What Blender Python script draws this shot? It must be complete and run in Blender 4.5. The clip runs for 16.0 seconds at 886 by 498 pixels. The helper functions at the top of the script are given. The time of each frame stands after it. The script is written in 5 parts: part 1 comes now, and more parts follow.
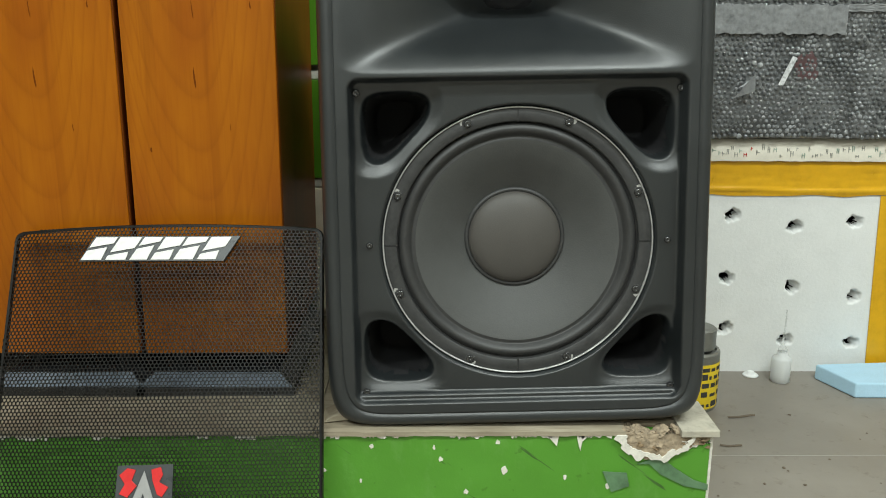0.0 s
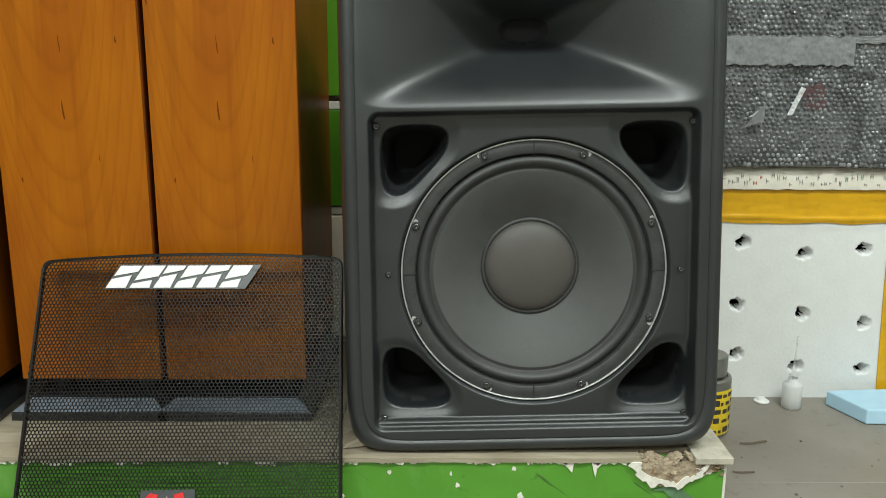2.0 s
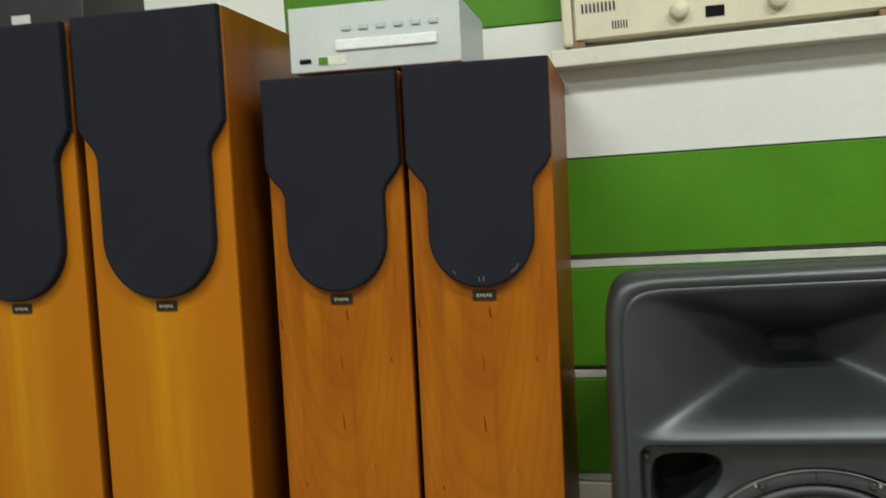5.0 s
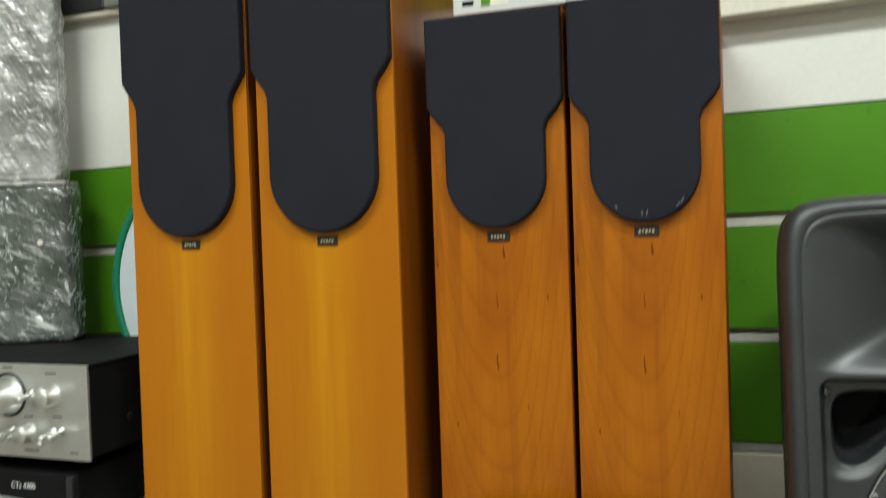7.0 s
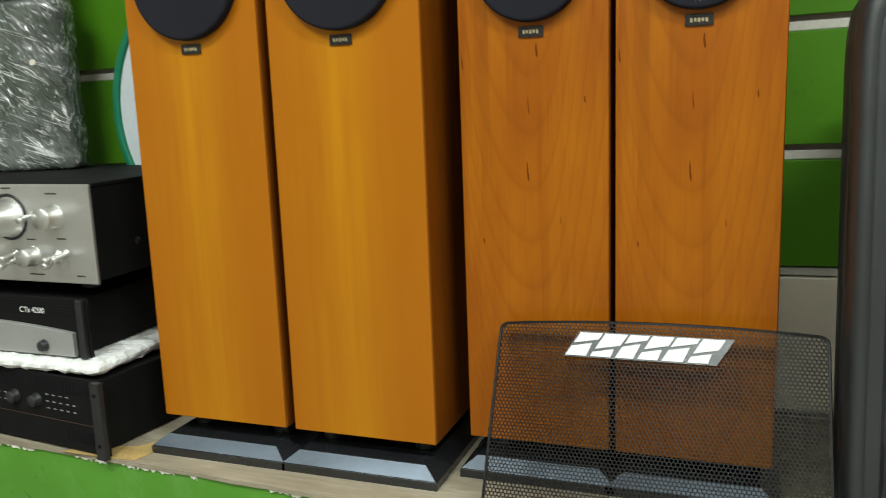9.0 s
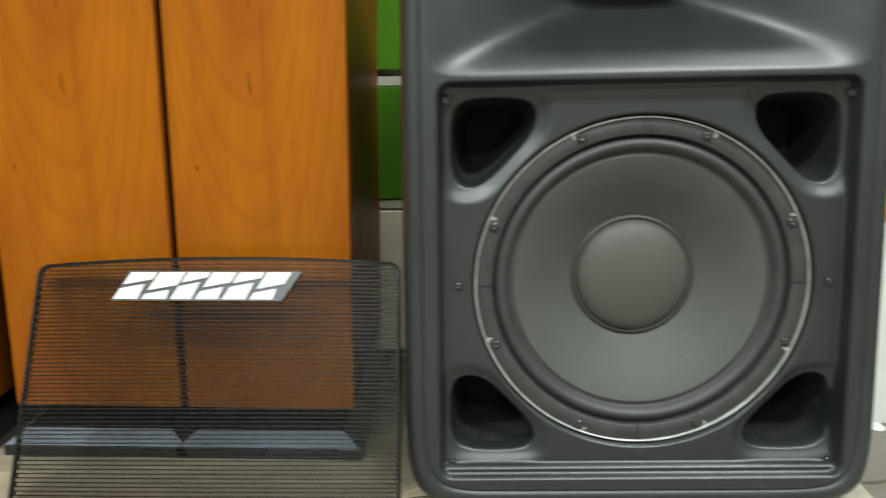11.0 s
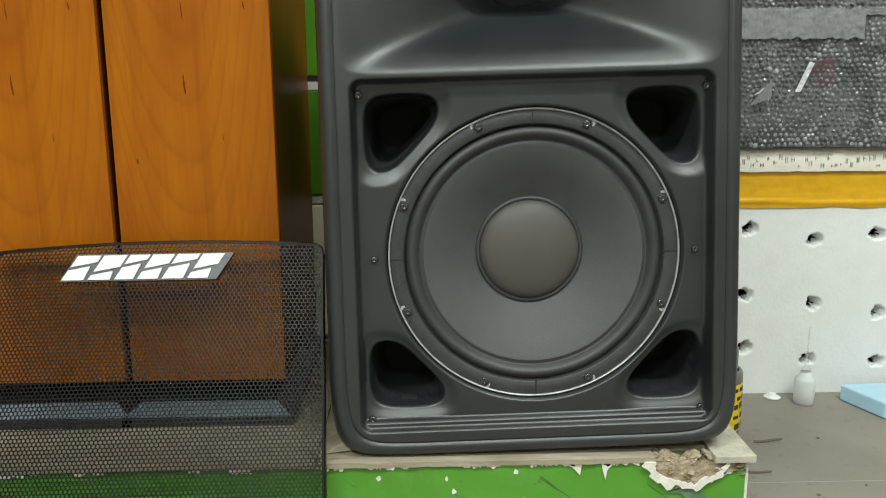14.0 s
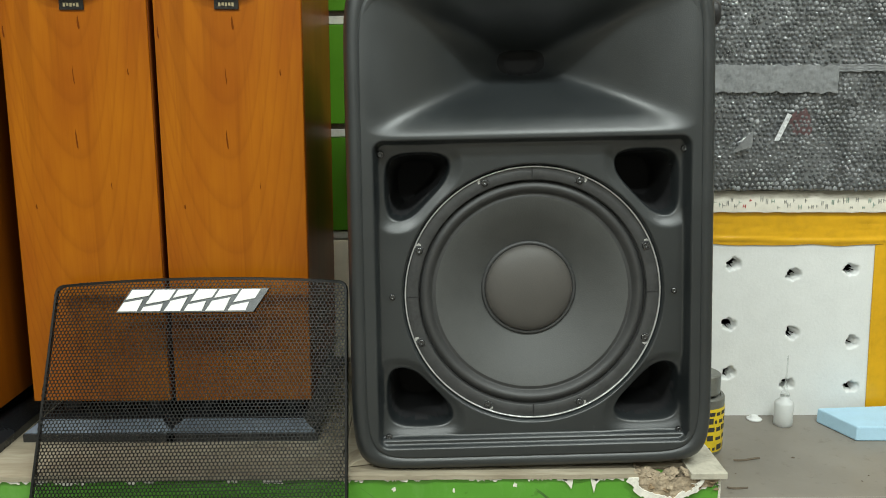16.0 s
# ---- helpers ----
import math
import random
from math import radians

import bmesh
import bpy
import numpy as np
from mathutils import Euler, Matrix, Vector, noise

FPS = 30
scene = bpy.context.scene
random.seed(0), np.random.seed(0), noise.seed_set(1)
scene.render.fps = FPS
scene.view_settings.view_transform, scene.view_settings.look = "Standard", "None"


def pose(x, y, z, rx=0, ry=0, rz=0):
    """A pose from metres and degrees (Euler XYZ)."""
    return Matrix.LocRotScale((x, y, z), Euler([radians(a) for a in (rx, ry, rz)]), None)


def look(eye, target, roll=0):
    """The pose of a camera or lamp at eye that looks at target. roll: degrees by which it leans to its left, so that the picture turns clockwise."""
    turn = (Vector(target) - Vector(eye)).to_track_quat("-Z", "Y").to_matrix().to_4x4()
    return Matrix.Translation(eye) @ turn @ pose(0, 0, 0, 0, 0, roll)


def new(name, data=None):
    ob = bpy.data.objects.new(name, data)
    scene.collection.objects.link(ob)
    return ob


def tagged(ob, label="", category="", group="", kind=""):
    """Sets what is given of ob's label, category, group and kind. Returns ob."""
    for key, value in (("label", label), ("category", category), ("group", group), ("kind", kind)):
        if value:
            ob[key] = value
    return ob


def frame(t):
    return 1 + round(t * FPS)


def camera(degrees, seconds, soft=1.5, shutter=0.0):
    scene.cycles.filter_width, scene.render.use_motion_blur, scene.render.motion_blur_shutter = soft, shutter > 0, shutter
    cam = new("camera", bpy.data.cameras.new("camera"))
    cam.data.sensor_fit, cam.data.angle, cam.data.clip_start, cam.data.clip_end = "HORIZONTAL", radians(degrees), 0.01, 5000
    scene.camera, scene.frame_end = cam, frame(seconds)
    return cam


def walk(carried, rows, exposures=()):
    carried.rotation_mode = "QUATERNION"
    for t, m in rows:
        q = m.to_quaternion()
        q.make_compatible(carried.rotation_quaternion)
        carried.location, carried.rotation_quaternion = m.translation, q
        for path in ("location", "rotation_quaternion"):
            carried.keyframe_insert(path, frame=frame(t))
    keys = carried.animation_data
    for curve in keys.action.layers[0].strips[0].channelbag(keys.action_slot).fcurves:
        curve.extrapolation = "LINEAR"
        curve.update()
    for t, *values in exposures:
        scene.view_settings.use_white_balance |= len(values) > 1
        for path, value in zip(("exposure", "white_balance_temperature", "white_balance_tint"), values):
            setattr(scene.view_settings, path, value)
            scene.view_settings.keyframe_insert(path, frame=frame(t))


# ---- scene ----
cam = camera(56.0, 16.0, soft=0.65, shutter=0.6)
PATH = [
    (0, (-0.108, -0.972, 0.456), (-0.072, 0.969, -0.023), 0.4),
    (0.5, (-0.116, -0.964, 0.452), (-0.086, 0.981, -0.013), 0.4),
    (1, (-0.119, -0.963, 0.456), (-0.093, 0.984, 0.0), 0.5),
    (1.5, (-0.122, -0.977, 0.461), (-0.099, 0.973, 0.017), 0.4),
    (2, (-0.122, -0.99, 0.471), (-0.101, 0.963, 0.04), 0.4),
    (2.5, (-0.131, -0.99, 0.486), (-0.116, 0.964, 0.06), 0.3),
    (3, (-0.147, -0.982, 0.516), (-0.143, 0.976, 0.105), 0.2),
    (3.2, (-0.165, -0.982, 0.541), (-0.169, 0.978, 0.14), -0.1),
    (3.3, (-0.153, -0.992, 0.549), (-0.224, 0.97, 0.167), -0.9),
    (3.5, (-0.165, -0.971, 0.584), (-0.329, 0.979, 0.172), -1.0),
    (4, (-0.186, -0.971, 0.622), (-0.469, 0.971, 0.236), -1.8),
    (4.5, (-0.202, -0.976, 0.69), (-0.552, 0.963, 0.346), -2.2),
    (4.7, (-0.206, -0.981, 0.729), (-0.581, 0.97, 0.498), -2.4),
    (6.8, (-0.278, -1.005, 0.619), (-0.928, 0.886, 0.608), -1.9),
    (7, (-0.285, -1.01, 0.595), (-0.944, 0.878, 0.547), -1.9),
    (7.5, (-0.305, -1.013, 0.553), (-0.986, 0.86, 0.385), -1.7),
    (8, (-0.324, -1.004, 0.536), (-1.027, 0.853, 0.293), -1.8),
    (8.2, (-0.332, -0.999, 0.527), (-1.043, 0.851, 0.259), -1.7),
    (10.3, (-0.29, -0.815, 0.469), (-0.631, 1.104, 0.019), -0.5),
    (10.5, (-0.257, -0.808, 0.454), (-0.482, 1.132, 0.023), 0.0),
    (11, (-0.175, -0.791, 0.44), (-0.221, 1.157, -0.011), 0.2),
    (11.5, (-0.116, -0.79, 0.432), (-0.105, 1.156, -0.03), -0.2),
    (12, (-0.094, -0.79, 0.393), (-0.062, 1.157, -0.059), -0.2),
    (12.5, (-0.105, -0.797, 0.369), (-0.062, 1.151, -0.084), -0.4),
    (13, (-0.121, -0.816, 0.37), (-0.077, 1.135, -0.071), -0.5),
    (13.5, (-0.124, -0.854, 0.39), (-0.072, 1.1, -0.033), -0.4),
    (14, (-0.127, -0.905, 0.42), (-0.072, 1.052, 0.013), -0.3),
    (14.5, (-0.124, -0.944, 0.442), (-0.068, 1.016, 0.048), -0.1),
    (15, (-0.124, -0.976, 0.449), (-0.075, 0.985, 0.058), 0.0),
    (15.5, (-0.131, -1.005, 0.467), (-0.086, 0.957, 0.082), 0.1),
    (16, (-0.135, -1.026, 0.479), (-0.095, 0.937, 0.102), 0.2),
]
EXPOSURES = [(0.0, -0.10), (3.0, -0.07), (3.5, -0.15), (4.5, -0.38), (7.0, -0.05), (8.0, -0.18), (10.5, 0.28), (12.0, 0.10), (14.0, 0.00), (16.0, -0.02)]
walk(cam, [(t, look(eye, target, roll)) for t, eye, target, roll in PATH], EXPOSURES)

# ---- light ----
world = bpy.data.worlds.new("world")
scene.world = world
world.use_nodes = True
world.node_tree.nodes["Background"].inputs[0].default_value = (0.8, 0.9, 1.0, 1)
world.node_tree.nodes["Background"].inputs[1].default_value = 0.05
LAMPS = [(-1.30, -1.55, 2.28, 54), (0.75, -1.30, 2.28, 54), (-0.5, -2.8, 2.28, 50), (1.15, -0.10, 2.28, 16)]
FLOOR_Z = -0.135


def tube_lamp(x, y, z, watts):
    data = bpy.data.lights.new("tube_light", "AREA")
    data.shape, data.size, data.size_y, data.energy = "RECTANGLE", 1.2, 0.10, watts
    data.color = (0.915, 1.0, 0.960)
    ob = new("tube_light", data)
    ob.location = (x, y, z - 0.045)


for lamp in LAMPS:
    tube_lamp(*lamp)


# ---- materials ----
def nodes_of(name):
    m = bpy.data.materials.new(name)
    m.use_nodes = True
    t = m.node_tree
    return m, t, t.nodes["Principled BSDF"]


def link(t, a, b):
    t.links.new(a, b)


def coords(t, scale=(1, 1, 1), kind="Object", rot=(0, 0, 0)):
    c = t.nodes.new("ShaderNodeTexCoord")
    mp = t.nodes.new("ShaderNodeMapping")
    mp.inputs["Scale"].default_value = scale
    mp.inputs["Rotation"].default_value = rot
    link(t, c.outputs[kind], mp.inputs["Vector"])
    return mp.outputs["Vector"]


def along(t, angles, squeeze):
    """Turned first, then squeezed: streaks that run in a slanting direction."""
    mp = t.nodes.new("ShaderNodeMapping")
    mp.inputs["Scale"].default_value = (1, 1, squeeze)
    link(t, coords(t, rot=angles), mp.inputs["Vector"])
    return mp.outputs["Vector"]


def noise_tex(t, vec, scale, detail=4, rough=0.55, distortion=0.0):
    n = t.nodes.new("ShaderNodeTexNoise")
    n.inputs["Scale"].default_value = scale
    n.inputs["Detail"].default_value = detail
    n.inputs["Roughness"].default_value = rough
    n.inputs["Distortion"].default_value = distortion
    link(t, vec, n.inputs["Vector"])
    return n.outputs["Fac"]


def ramp(t, fac, stops):
    r = t.nodes.new("ShaderNodeValToRGB")
    el = r.color_ramp.elements
    while len(el) < len(stops):
        el.new(0.5)
    for e, (p, c) in zip(el, stops):
        e.position = p
        e.color = (*c, 1) if len(c) == 3 else c
    link(t, fac, r.inputs["Fac"])
    return r.outputs["Color"]


def mixc(t, fac, a, b, kind="MIX"):
    m = t.nodes.new("ShaderNodeMix")
    m.data_type, m.blend_type = "RGBA", kind
    for sock, v in ((m.inputs["Factor"], fac), (m.inputs[6], a), (m.inputs[7], b)):
        if isinstance(v, (int, float)):
            sock.default_value = v
        elif isinstance(v, tuple):
            sock.default_value = (*v, 1)
        else:
            link(t, v, sock)
    return m.outputs[2]


def bump(t, bsdf, height, strength, dist):
    b = t.nodes.new("ShaderNodeBump")
    b.inputs["Strength"].default_value = strength
    b.inputs["Distance"].default_value = dist
    link(t, height, b.inputs["Height"])
    link(t, b.outputs["Normal"], bsdf.inputs["Normal"])


def plain(name, color, rough=0.5, metal=0.0, vary=0.15, scale=18.0, relief=0.0, fine=220.0, rough_vary=0.12):
    """Paint, plastic, metal: colour with wear at two scales."""
    m, t, b = nodes_of(name)
    v = coords(t)
    big = noise_tex(t, v, scale, 5, 0.6)
    small = noise_tex(t, v, fine, 3, 0.6)
    dark = tuple(c * (1 - vary) for c in color)
    light = tuple(min(1, c * (1 + vary)) for c in color)
    col = ramp(t, big, [(0.3, dark), (0.7, light)])
    col = mixc(t, ramp(t, small, [(0.4, (0, 0, 0)), (0.62, (1, 1, 1))]), col, mixc(t, 0.5, col, light), "MIX")
    link(t, col, b.inputs["Base Color"])
    rr = t.nodes.new("ShaderNodeMapRange")
    rr.inputs["To Min"].default_value = max(0.03, rough - rough_vary)
    rr.inputs["To Max"].default_value = min(1, rough + rough_vary)
    link(t, big, rr.inputs["Value"])
    link(t, rr.outputs[0], b.inputs["Roughness"])
    b.inputs["Metallic"].default_value = metal
    if relief:
        bump(t, b, small, relief, 0.001)
    return m


def sums(t, how, x, y):
    n = t.nodes.new("ShaderNodeMath")
    n.operation = how
    for k, v in enumerate((x, y)):
        if isinstance(v, (int, float)):
            n.inputs[k].default_value = v
        else:
            link(t, v, n.inputs[k])
    return n.outputs[0]


def wood(name, a, b_, c, rings=9.0, scale=5.0, rough=0.32, stretch=0.13, figure=0.6, fine=0.35, slow=0.22, arch=0.0, band=0.0, matched=False, streak=0.0):
    """Veneer with long grain along z: contour lines of a stretched field, pores, slow clouds."""
    m, t, bs = nodes_of(name)
    info = t.nodes.new("ShaderNodeObjectInfo")
    shift = t.nodes.new("ShaderNodeVectorMath")
    link(t, coords(t, (1, 1, stretch)), shift.inputs[0])
    link(t, sums(t, "MULTIPLY", info.outputs["Random"], 0.02 if matched else 9.0), shift.inputs[1])
    field = noise_tex(t, shift.outputs[0], scale, 1.5, 0.4, 0.25)
    mul = t.nodes.new("ShaderNodeMath")
    mul.operation = "MULTIPLY"
    mul.inputs[1].default_value = rings
    axes = t.nodes.new("ShaderNodeSeparateXYZ")
    link(t, coords(t), axes.inputs[0])
    if arch:
        # cathedral figure: nested arches along the middle of the board
        field = sums(t, "ADD", field, sums(t, "MULTIPLY", arch, sums(t, "POWER", sums(t, "ABSOLUTE", axes.outputs[0], 0.0), 2.0)))
        field = sums(t, "SUBTRACT", field, sums(t, "MULTIPLY", axes.outputs[2], arch * 0.022))
    link(t, field, mul.inputs[0])
    fr = t.nodes.new("ShaderNodeMath")
    fr.operation = "FRACT"
    link(t, mul.outputs[0], fr.inputs[0])
    line = ramp(t, fr.outputs[0], [(0.0, (0.25, 0.25, 0.25)), (0.10, (0, 0, 0)), (0.70, (0.18, 0.18, 0.18)), (0.93, (1, 1, 1)), (1.0, (0.25, 0.25, 0.25))])
    pores = noise_tex(t, coords(t, (1, 1, 0.018)), 380, 3, 0.7)
    cloud = noise_tex(t, coords(t, (1, 1, slow)), 13, 4, 0.6)
    col = ramp(t, cloud, [(0.34, b_), (0.64, a)])
    if band:
        # paler along the middle of the panel, darker towards both edges
        wide = noise_tex(t, coords(t, (0.4, 1, 0.9)), 4, 2, 0.5)
        at = sums(t, "ADD", sums(t, "ABSOLUTE", sums(t, "ADD", axes.outputs[0], 0.018), 0.0), sums(t, "MULTIPLY", sums(t, "SUBTRACT", wide, 0.5), 0.05))
        col = mixc(t, ramp(t, at, [(0.004, (0, 0, 0)), (0.080, (band, band, band))]), col, b_)
    fac = mixc(t, 1.0, line, (figure, figure, figure), "MULTIPLY")
    col = mixc(t, fac, col, c)
    col = mixc(t, ramp(t, pores, [(0.45, (0, 0, 0)), (0.75, (fine, fine, fine))]), col, c)
    if streak:
        # long reddish streaks, closer together towards the edges of the leaf
        thin = noise_tex(t, coords(t, (1, 1, 0.022), rot=(0, 0.012, 0)), 85, 3, 0.6, 0.5)
        soft = noise_tex(t, coords(t, (1, 1, 0.16)), 17, 3, 0.6, 0.6)
        lines_ = ramp(t, thin, [(0.50, (0, 0, 0)), (0.64, (streak, streak, streak))])
        col = mixc(t, mixc(t, 1.0, lines_, ramp(t, soft, [(0.40, (0, 0, 0)), (0.62, (1, 1, 1))]), "MULTIPLY"), col, c)
    link(t, col, bs.inputs["Base Color"])
    bs.inputs["Roughness"].default_value = rough
    bs.inputs["Specular IOR Level"].default_value = 0.22
    bump(t, bs, pores, 0.06, 0.0006)
    return m


def film(name, deep, pale, scale=14.0, rough=0.14, turns=(0.4, -0.7, 1.4), veil=0.5, lines=0.8):
    """Stretch film over a dark thing: bundles of thin bright creases in several directions, their glints put into the
    colour, milky patches, clear dark gaps.
    """
    m, t, b = nodes_of(name)
    big = noise_tex(t, coords(t), scale * 0.45, 4, 0.6, 0.5)
    milky = ramp(t, big, [(0.38, (0, 0, 0)), (0.72, (veil, veil, veil))])
    col = mixc(t, milky, deep, pale)
    height = big
    for k, a in enumerate(turns):
        v = along(t, (0.15 * k, a, 0.3 * k), 0.055)
        n = noise_tex(t, v, scale * (2.2 + 0.8 * k), 2.0, 0.5, 0.25)
        # crease lines with their glints, mixed into the colour as pale streaks
        line = ramp(t, n, [(0.590, (0, 0, 0)), (0.612, (1, 1, 1)), (0.635, (0.1, 0.1, 0.1)), (0.70, (0, 0, 0)), (0.73, (0.9, 0.9, 0.9))])
        patch = noise_tex(t, coords(t, rot=(k, k * 2.0, 0)), scale * 0.9, 3, 0.6)
        mask = ramp(t, patch, [(0.46, (0, 0, 0)), (0.60, (lines, lines, lines))])
        col = mixc(t, mixc(t, 1.0, line, mask, "MULTIPLY"), col, pale)
        height = mixc(t, 0.40, height, n)
    link(t, col, b.inputs["Base Color"])
    b.inputs["Roughness"].default_value = rough
    b.inputs["Specular IOR Level"].default_value = 0.9
    bump(t, b, height, 0.9, 0.014)
    return m


def green_paint(name, low=(0.058, 0.190, 0.006), high=(0.076, 0.235, 0.009), scratch=0.0):
    m, t, b = nodes_of(name)
    v = coords(t)
    big = noise_tex(t, v, 5, 4, 0.6)
    fine = noise_tex(t, v, 90, 4, 0.7)
    col = ramp(t, big, [(0.3, low), (0.7, high)])
    spots = ramp(t, noise_tex(t, v, 55, 2, 0.5), [(0.70, (0, 0, 0)), (0.73, (0.45, 0.45, 0.45))])
    col = mixc(t, spots, col, (0.05, 0.15, 0.01))
    if scratch:
        # thin dark scrapes and rubbed pale patches
        scrape = ramp(t, noise_tex(t, along(t, (0, 0.9, 0), 0.12), 70, 3, 0.6, 0.4), [(0.66, (0, 0, 0)), (0.69, (scratch, scratch, scratch))])
        col = mixc(t, scrape, col, (0.035, 0.075, 0.02))
        rub = ramp(t, noise_tex(t, along(t, (0, 0.15, 0), 0.5), 16, 5, 0.7), [(0.52, (0, 0, 0)), (0.74, (0.35, 0.35, 0.35))])
        col = mixc(t, rub, col, (0.22, 0.42, 0.13))
    link(t, col, b.inputs["Base Color"])
    b.inputs["Roughness"].default_value = 0.42
    bump(t, b, fine, 0.25, 0.0015)
    return m


def worn_board(name):
    m, t, b = nodes_of(name)
    v = coords(t, (0.25, 1, 1))
    big = noise_tex(t, v, 14, 5, 0.65)
    fine = noise_tex(t, coords(t, (0.08, 1, 1)), 160, 4, 0.7)
    col = ramp(t, big, [(0.3, (0.200, 0.168, 0.118)), (0.55, (0.34, 0.295, 0.215)), (0.75, (0.48, 0.43, 0.33))])
    col = mixc(t, ramp(t, fine, [(0.45, (0, 0, 0)), (0.7, (0.5, 0.5, 0.5))]), col, (0.20, 0.155, 0.10))
    link(t, col, b.inputs["Base Color"])
    b.inputs["Roughness"].default_value = 0.7
    bump(t, b, fine, 0.35, 0.001)
    return m


def grey_floor(name):
    m, t, b = nodes_of(name)
    v = coords(t)
    big = noise_tex(t, v, 3.2, 6, 0.65)
    fine = noise_tex(t, v, 130, 4, 0.7)
    col = ramp(t, big, [(0.3, (0.175, 0.155, 0.130)), (0.7, (0.265, 0.24, 0.205))])
    dirt = ramp(t, noise_tex(t, v, 38, 5, 0.75), [(0.58, (0, 0, 0)), (0.70, (0.55, 0.55, 0.55))])
    col = mixc(t, dirt, col, (0.13, 0.105, 0.08))
    link(t, col, b.inputs["Base Color"])
    rr = ramp(t, big, [(0.3, (0.42,) * 3), (0.7, (0.6,) * 3)])
    link(t, rr, b.inputs["Roughness"])
    bump(t, b, fine, 0.2, 0.001)
    return m


def speaker_plastic(name):
    """Moulded black plastic: fine pebbled skin, pale scuffs."""
    m, t, b = nodes_of(name)
    v = coords(t)
    big = noise_tex(t, v, 7, 4, 0.6)
    skin = noise_tex(t, v, 900, 2, 0.5)
    col = ramp(t, big, [(0.3, (0.0120, 0.0145, 0.0157)), (0.7, (0.0200, 0.0232, 0.0246))])
    scuff = noise_tex(t, along(t, (0, 0.6, 0), 0.25), 60, 5, 0.75, 0.6)
    dust = ramp(t, scuff, [(0.66, (0, 0, 0)), (0.80, (0.30, 0.30, 0.30))])
    col = mixc(t, dust, col, (0.16, 0.16, 0.15))
    link(t, col, b.inputs["Base Color"])
    rr = ramp(t, big, [(0.3, (0.33,) * 3), (0.7, (0.46,) * 3)])
    b.inputs["Specular IOR Level"].default_value = 0.80
    link(t, rr, b.inputs["Roughness"])
    bump(t, b, skin, 0.25, 0.0006)
    return m


M_PLASTIC = speaker_plastic("black_plastic")
# near-black that stands for the shade deep in ports and horn
M_PORT_SHADE = plain("port_shade", (0.0075, 0.0075, 0.0085), 0.85, vary=0.2)
M_CONE = plain("cone_paper", (0.064, 0.065, 0.063), 0.62, vary=0.12, scale=30, relief=0.25, fine=500)
M_CAP = plain("cap_paper", (0.070, 0.064, 0.058), 0.55, vary=0.08, scale=20, relief=0.15, fine=600)
M_RUBBER = plain("rubber", (0.036, 0.036, 0.036), 0.5, vary=0.2, scale=30)
M_GASKET = plain("gasket", (0.034, 0.034, 0.034), 0.55, vary=0.3, scale=45, relief=0.2)
M_RIM = plain("rim_metal", (0.45, 0.45, 0.44), 0.35, 0.5, vary=0.3, scale=60)
M_SCREW = plain("screw_metal", (0.075, 0.075, 0.075), 0.24, 0.7, vary=0.3, scale=300)
M_BLACK = plain("black_metal", (0.016, 0.016, 0.017), 0.42, vary=0.25, scale=22)
M_GRILLE = plain("grille_steel", (0.0085, 0.0080, 0.0072), 0.36, 0.0, vary=0.4, scale=35)
M_CLOTH = plain("grille_cloth", (0.0145, 0.0148, 0.0205), 0.75, vary=0.15, scale=12, relief=0.5, fine=1400)
# pale blue for the reflection on the black plinths' front slope
M_BEVEL_SHEEN = plain("bevel_sheen", (0.24, 0.29, 0.36), 0.24, 0.7, vary=0.12, scale=9)
M_PLINTH = plain("plinth_black", (0.012, 0.013, 0.015), 0.25, vary=0.2, scale=14)
M_CHERRY = wood("cherry_veneer", (0.385, 0.120, 0.0030), (0.285, 0.073, 0.0020), (0.150, 0.030, 0.001), 52.0, 3.0, 0.32, 0.13, 0.21, 0.16, arch=15.0, matched=True, streak=0.36)
M_GOLD = wood("golden_veneer", (0.54, 0.240, 0.0060), (0.375, 0.118, 0.0035), (0.215, 0.064, 0.002), 10.0, 7.0, 0.30, 0.02, 0.05, 0.05, 0.06, band=0.95)
# side veneers darker than the fronts: the shade on them is in the colour
M_SIDE = wood("shaded_side_veneer", (0.235, 0.062, 0.006), (0.180, 0.043, 0.005), (0.11, 0.024, 0.004), 8.0, 6.0, 0.42, 0.06, 0.35, 0.3)
M_SIDE_G = wood("shaded_golden_side_veneer", (0.25, 0.070, 0.004), (0.19, 0.050, 0.003), (0.14, 0.036, 0.002), 8.0, 6.0, 0.27, 0.06, 0.25, 0.25)
M_KNOT = plain("knot_wood", (0.130, 0.030, 0.003), 0.9, vary=0.3, scale=200)
M_GREEN = green_paint("green_paint")
M_PLATGREEN = green_paint("platform_paint", (0.078, 0.255, 0.020), (0.100, 0.320, 0.032), 0.8)
M_CREAM = plain("cream_paint", (0.62, 0.58, 0.49), 0.6, vary=0.10, scale=6, relief=0.1, fine=120)
M_LOWBOARD = plain("pale_low_board", (0.86, 0.78, 0.61), 0.5, vary=0.06, scale=5, relief=0.1, fine=120)
M_WHITE = plain("white_wall_paint", (0.71, 0.70, 0.65), 0.55, vary=0.05, scale=4, relief=0.1, fine=120)
M_ALU = plain("groove_insert", (0.60, 0.58, 0.52), 0.45, vary=0.15, scale=25)
M_BOARD = worn_board("worn_board")
M_FLOOR = grey_floor("grey_floor_paint")
M_PLASTER = plain("white_plaster", (0.70, 0.67, 0.60), 0.8, vary=0.22, scale=60, relief=0.5)
M_RUST = plain("brown_crumbs", (0.185, 0.130, 0.075), 0.95, vary=0.5, scale=110, relief=1.0, fine=260)
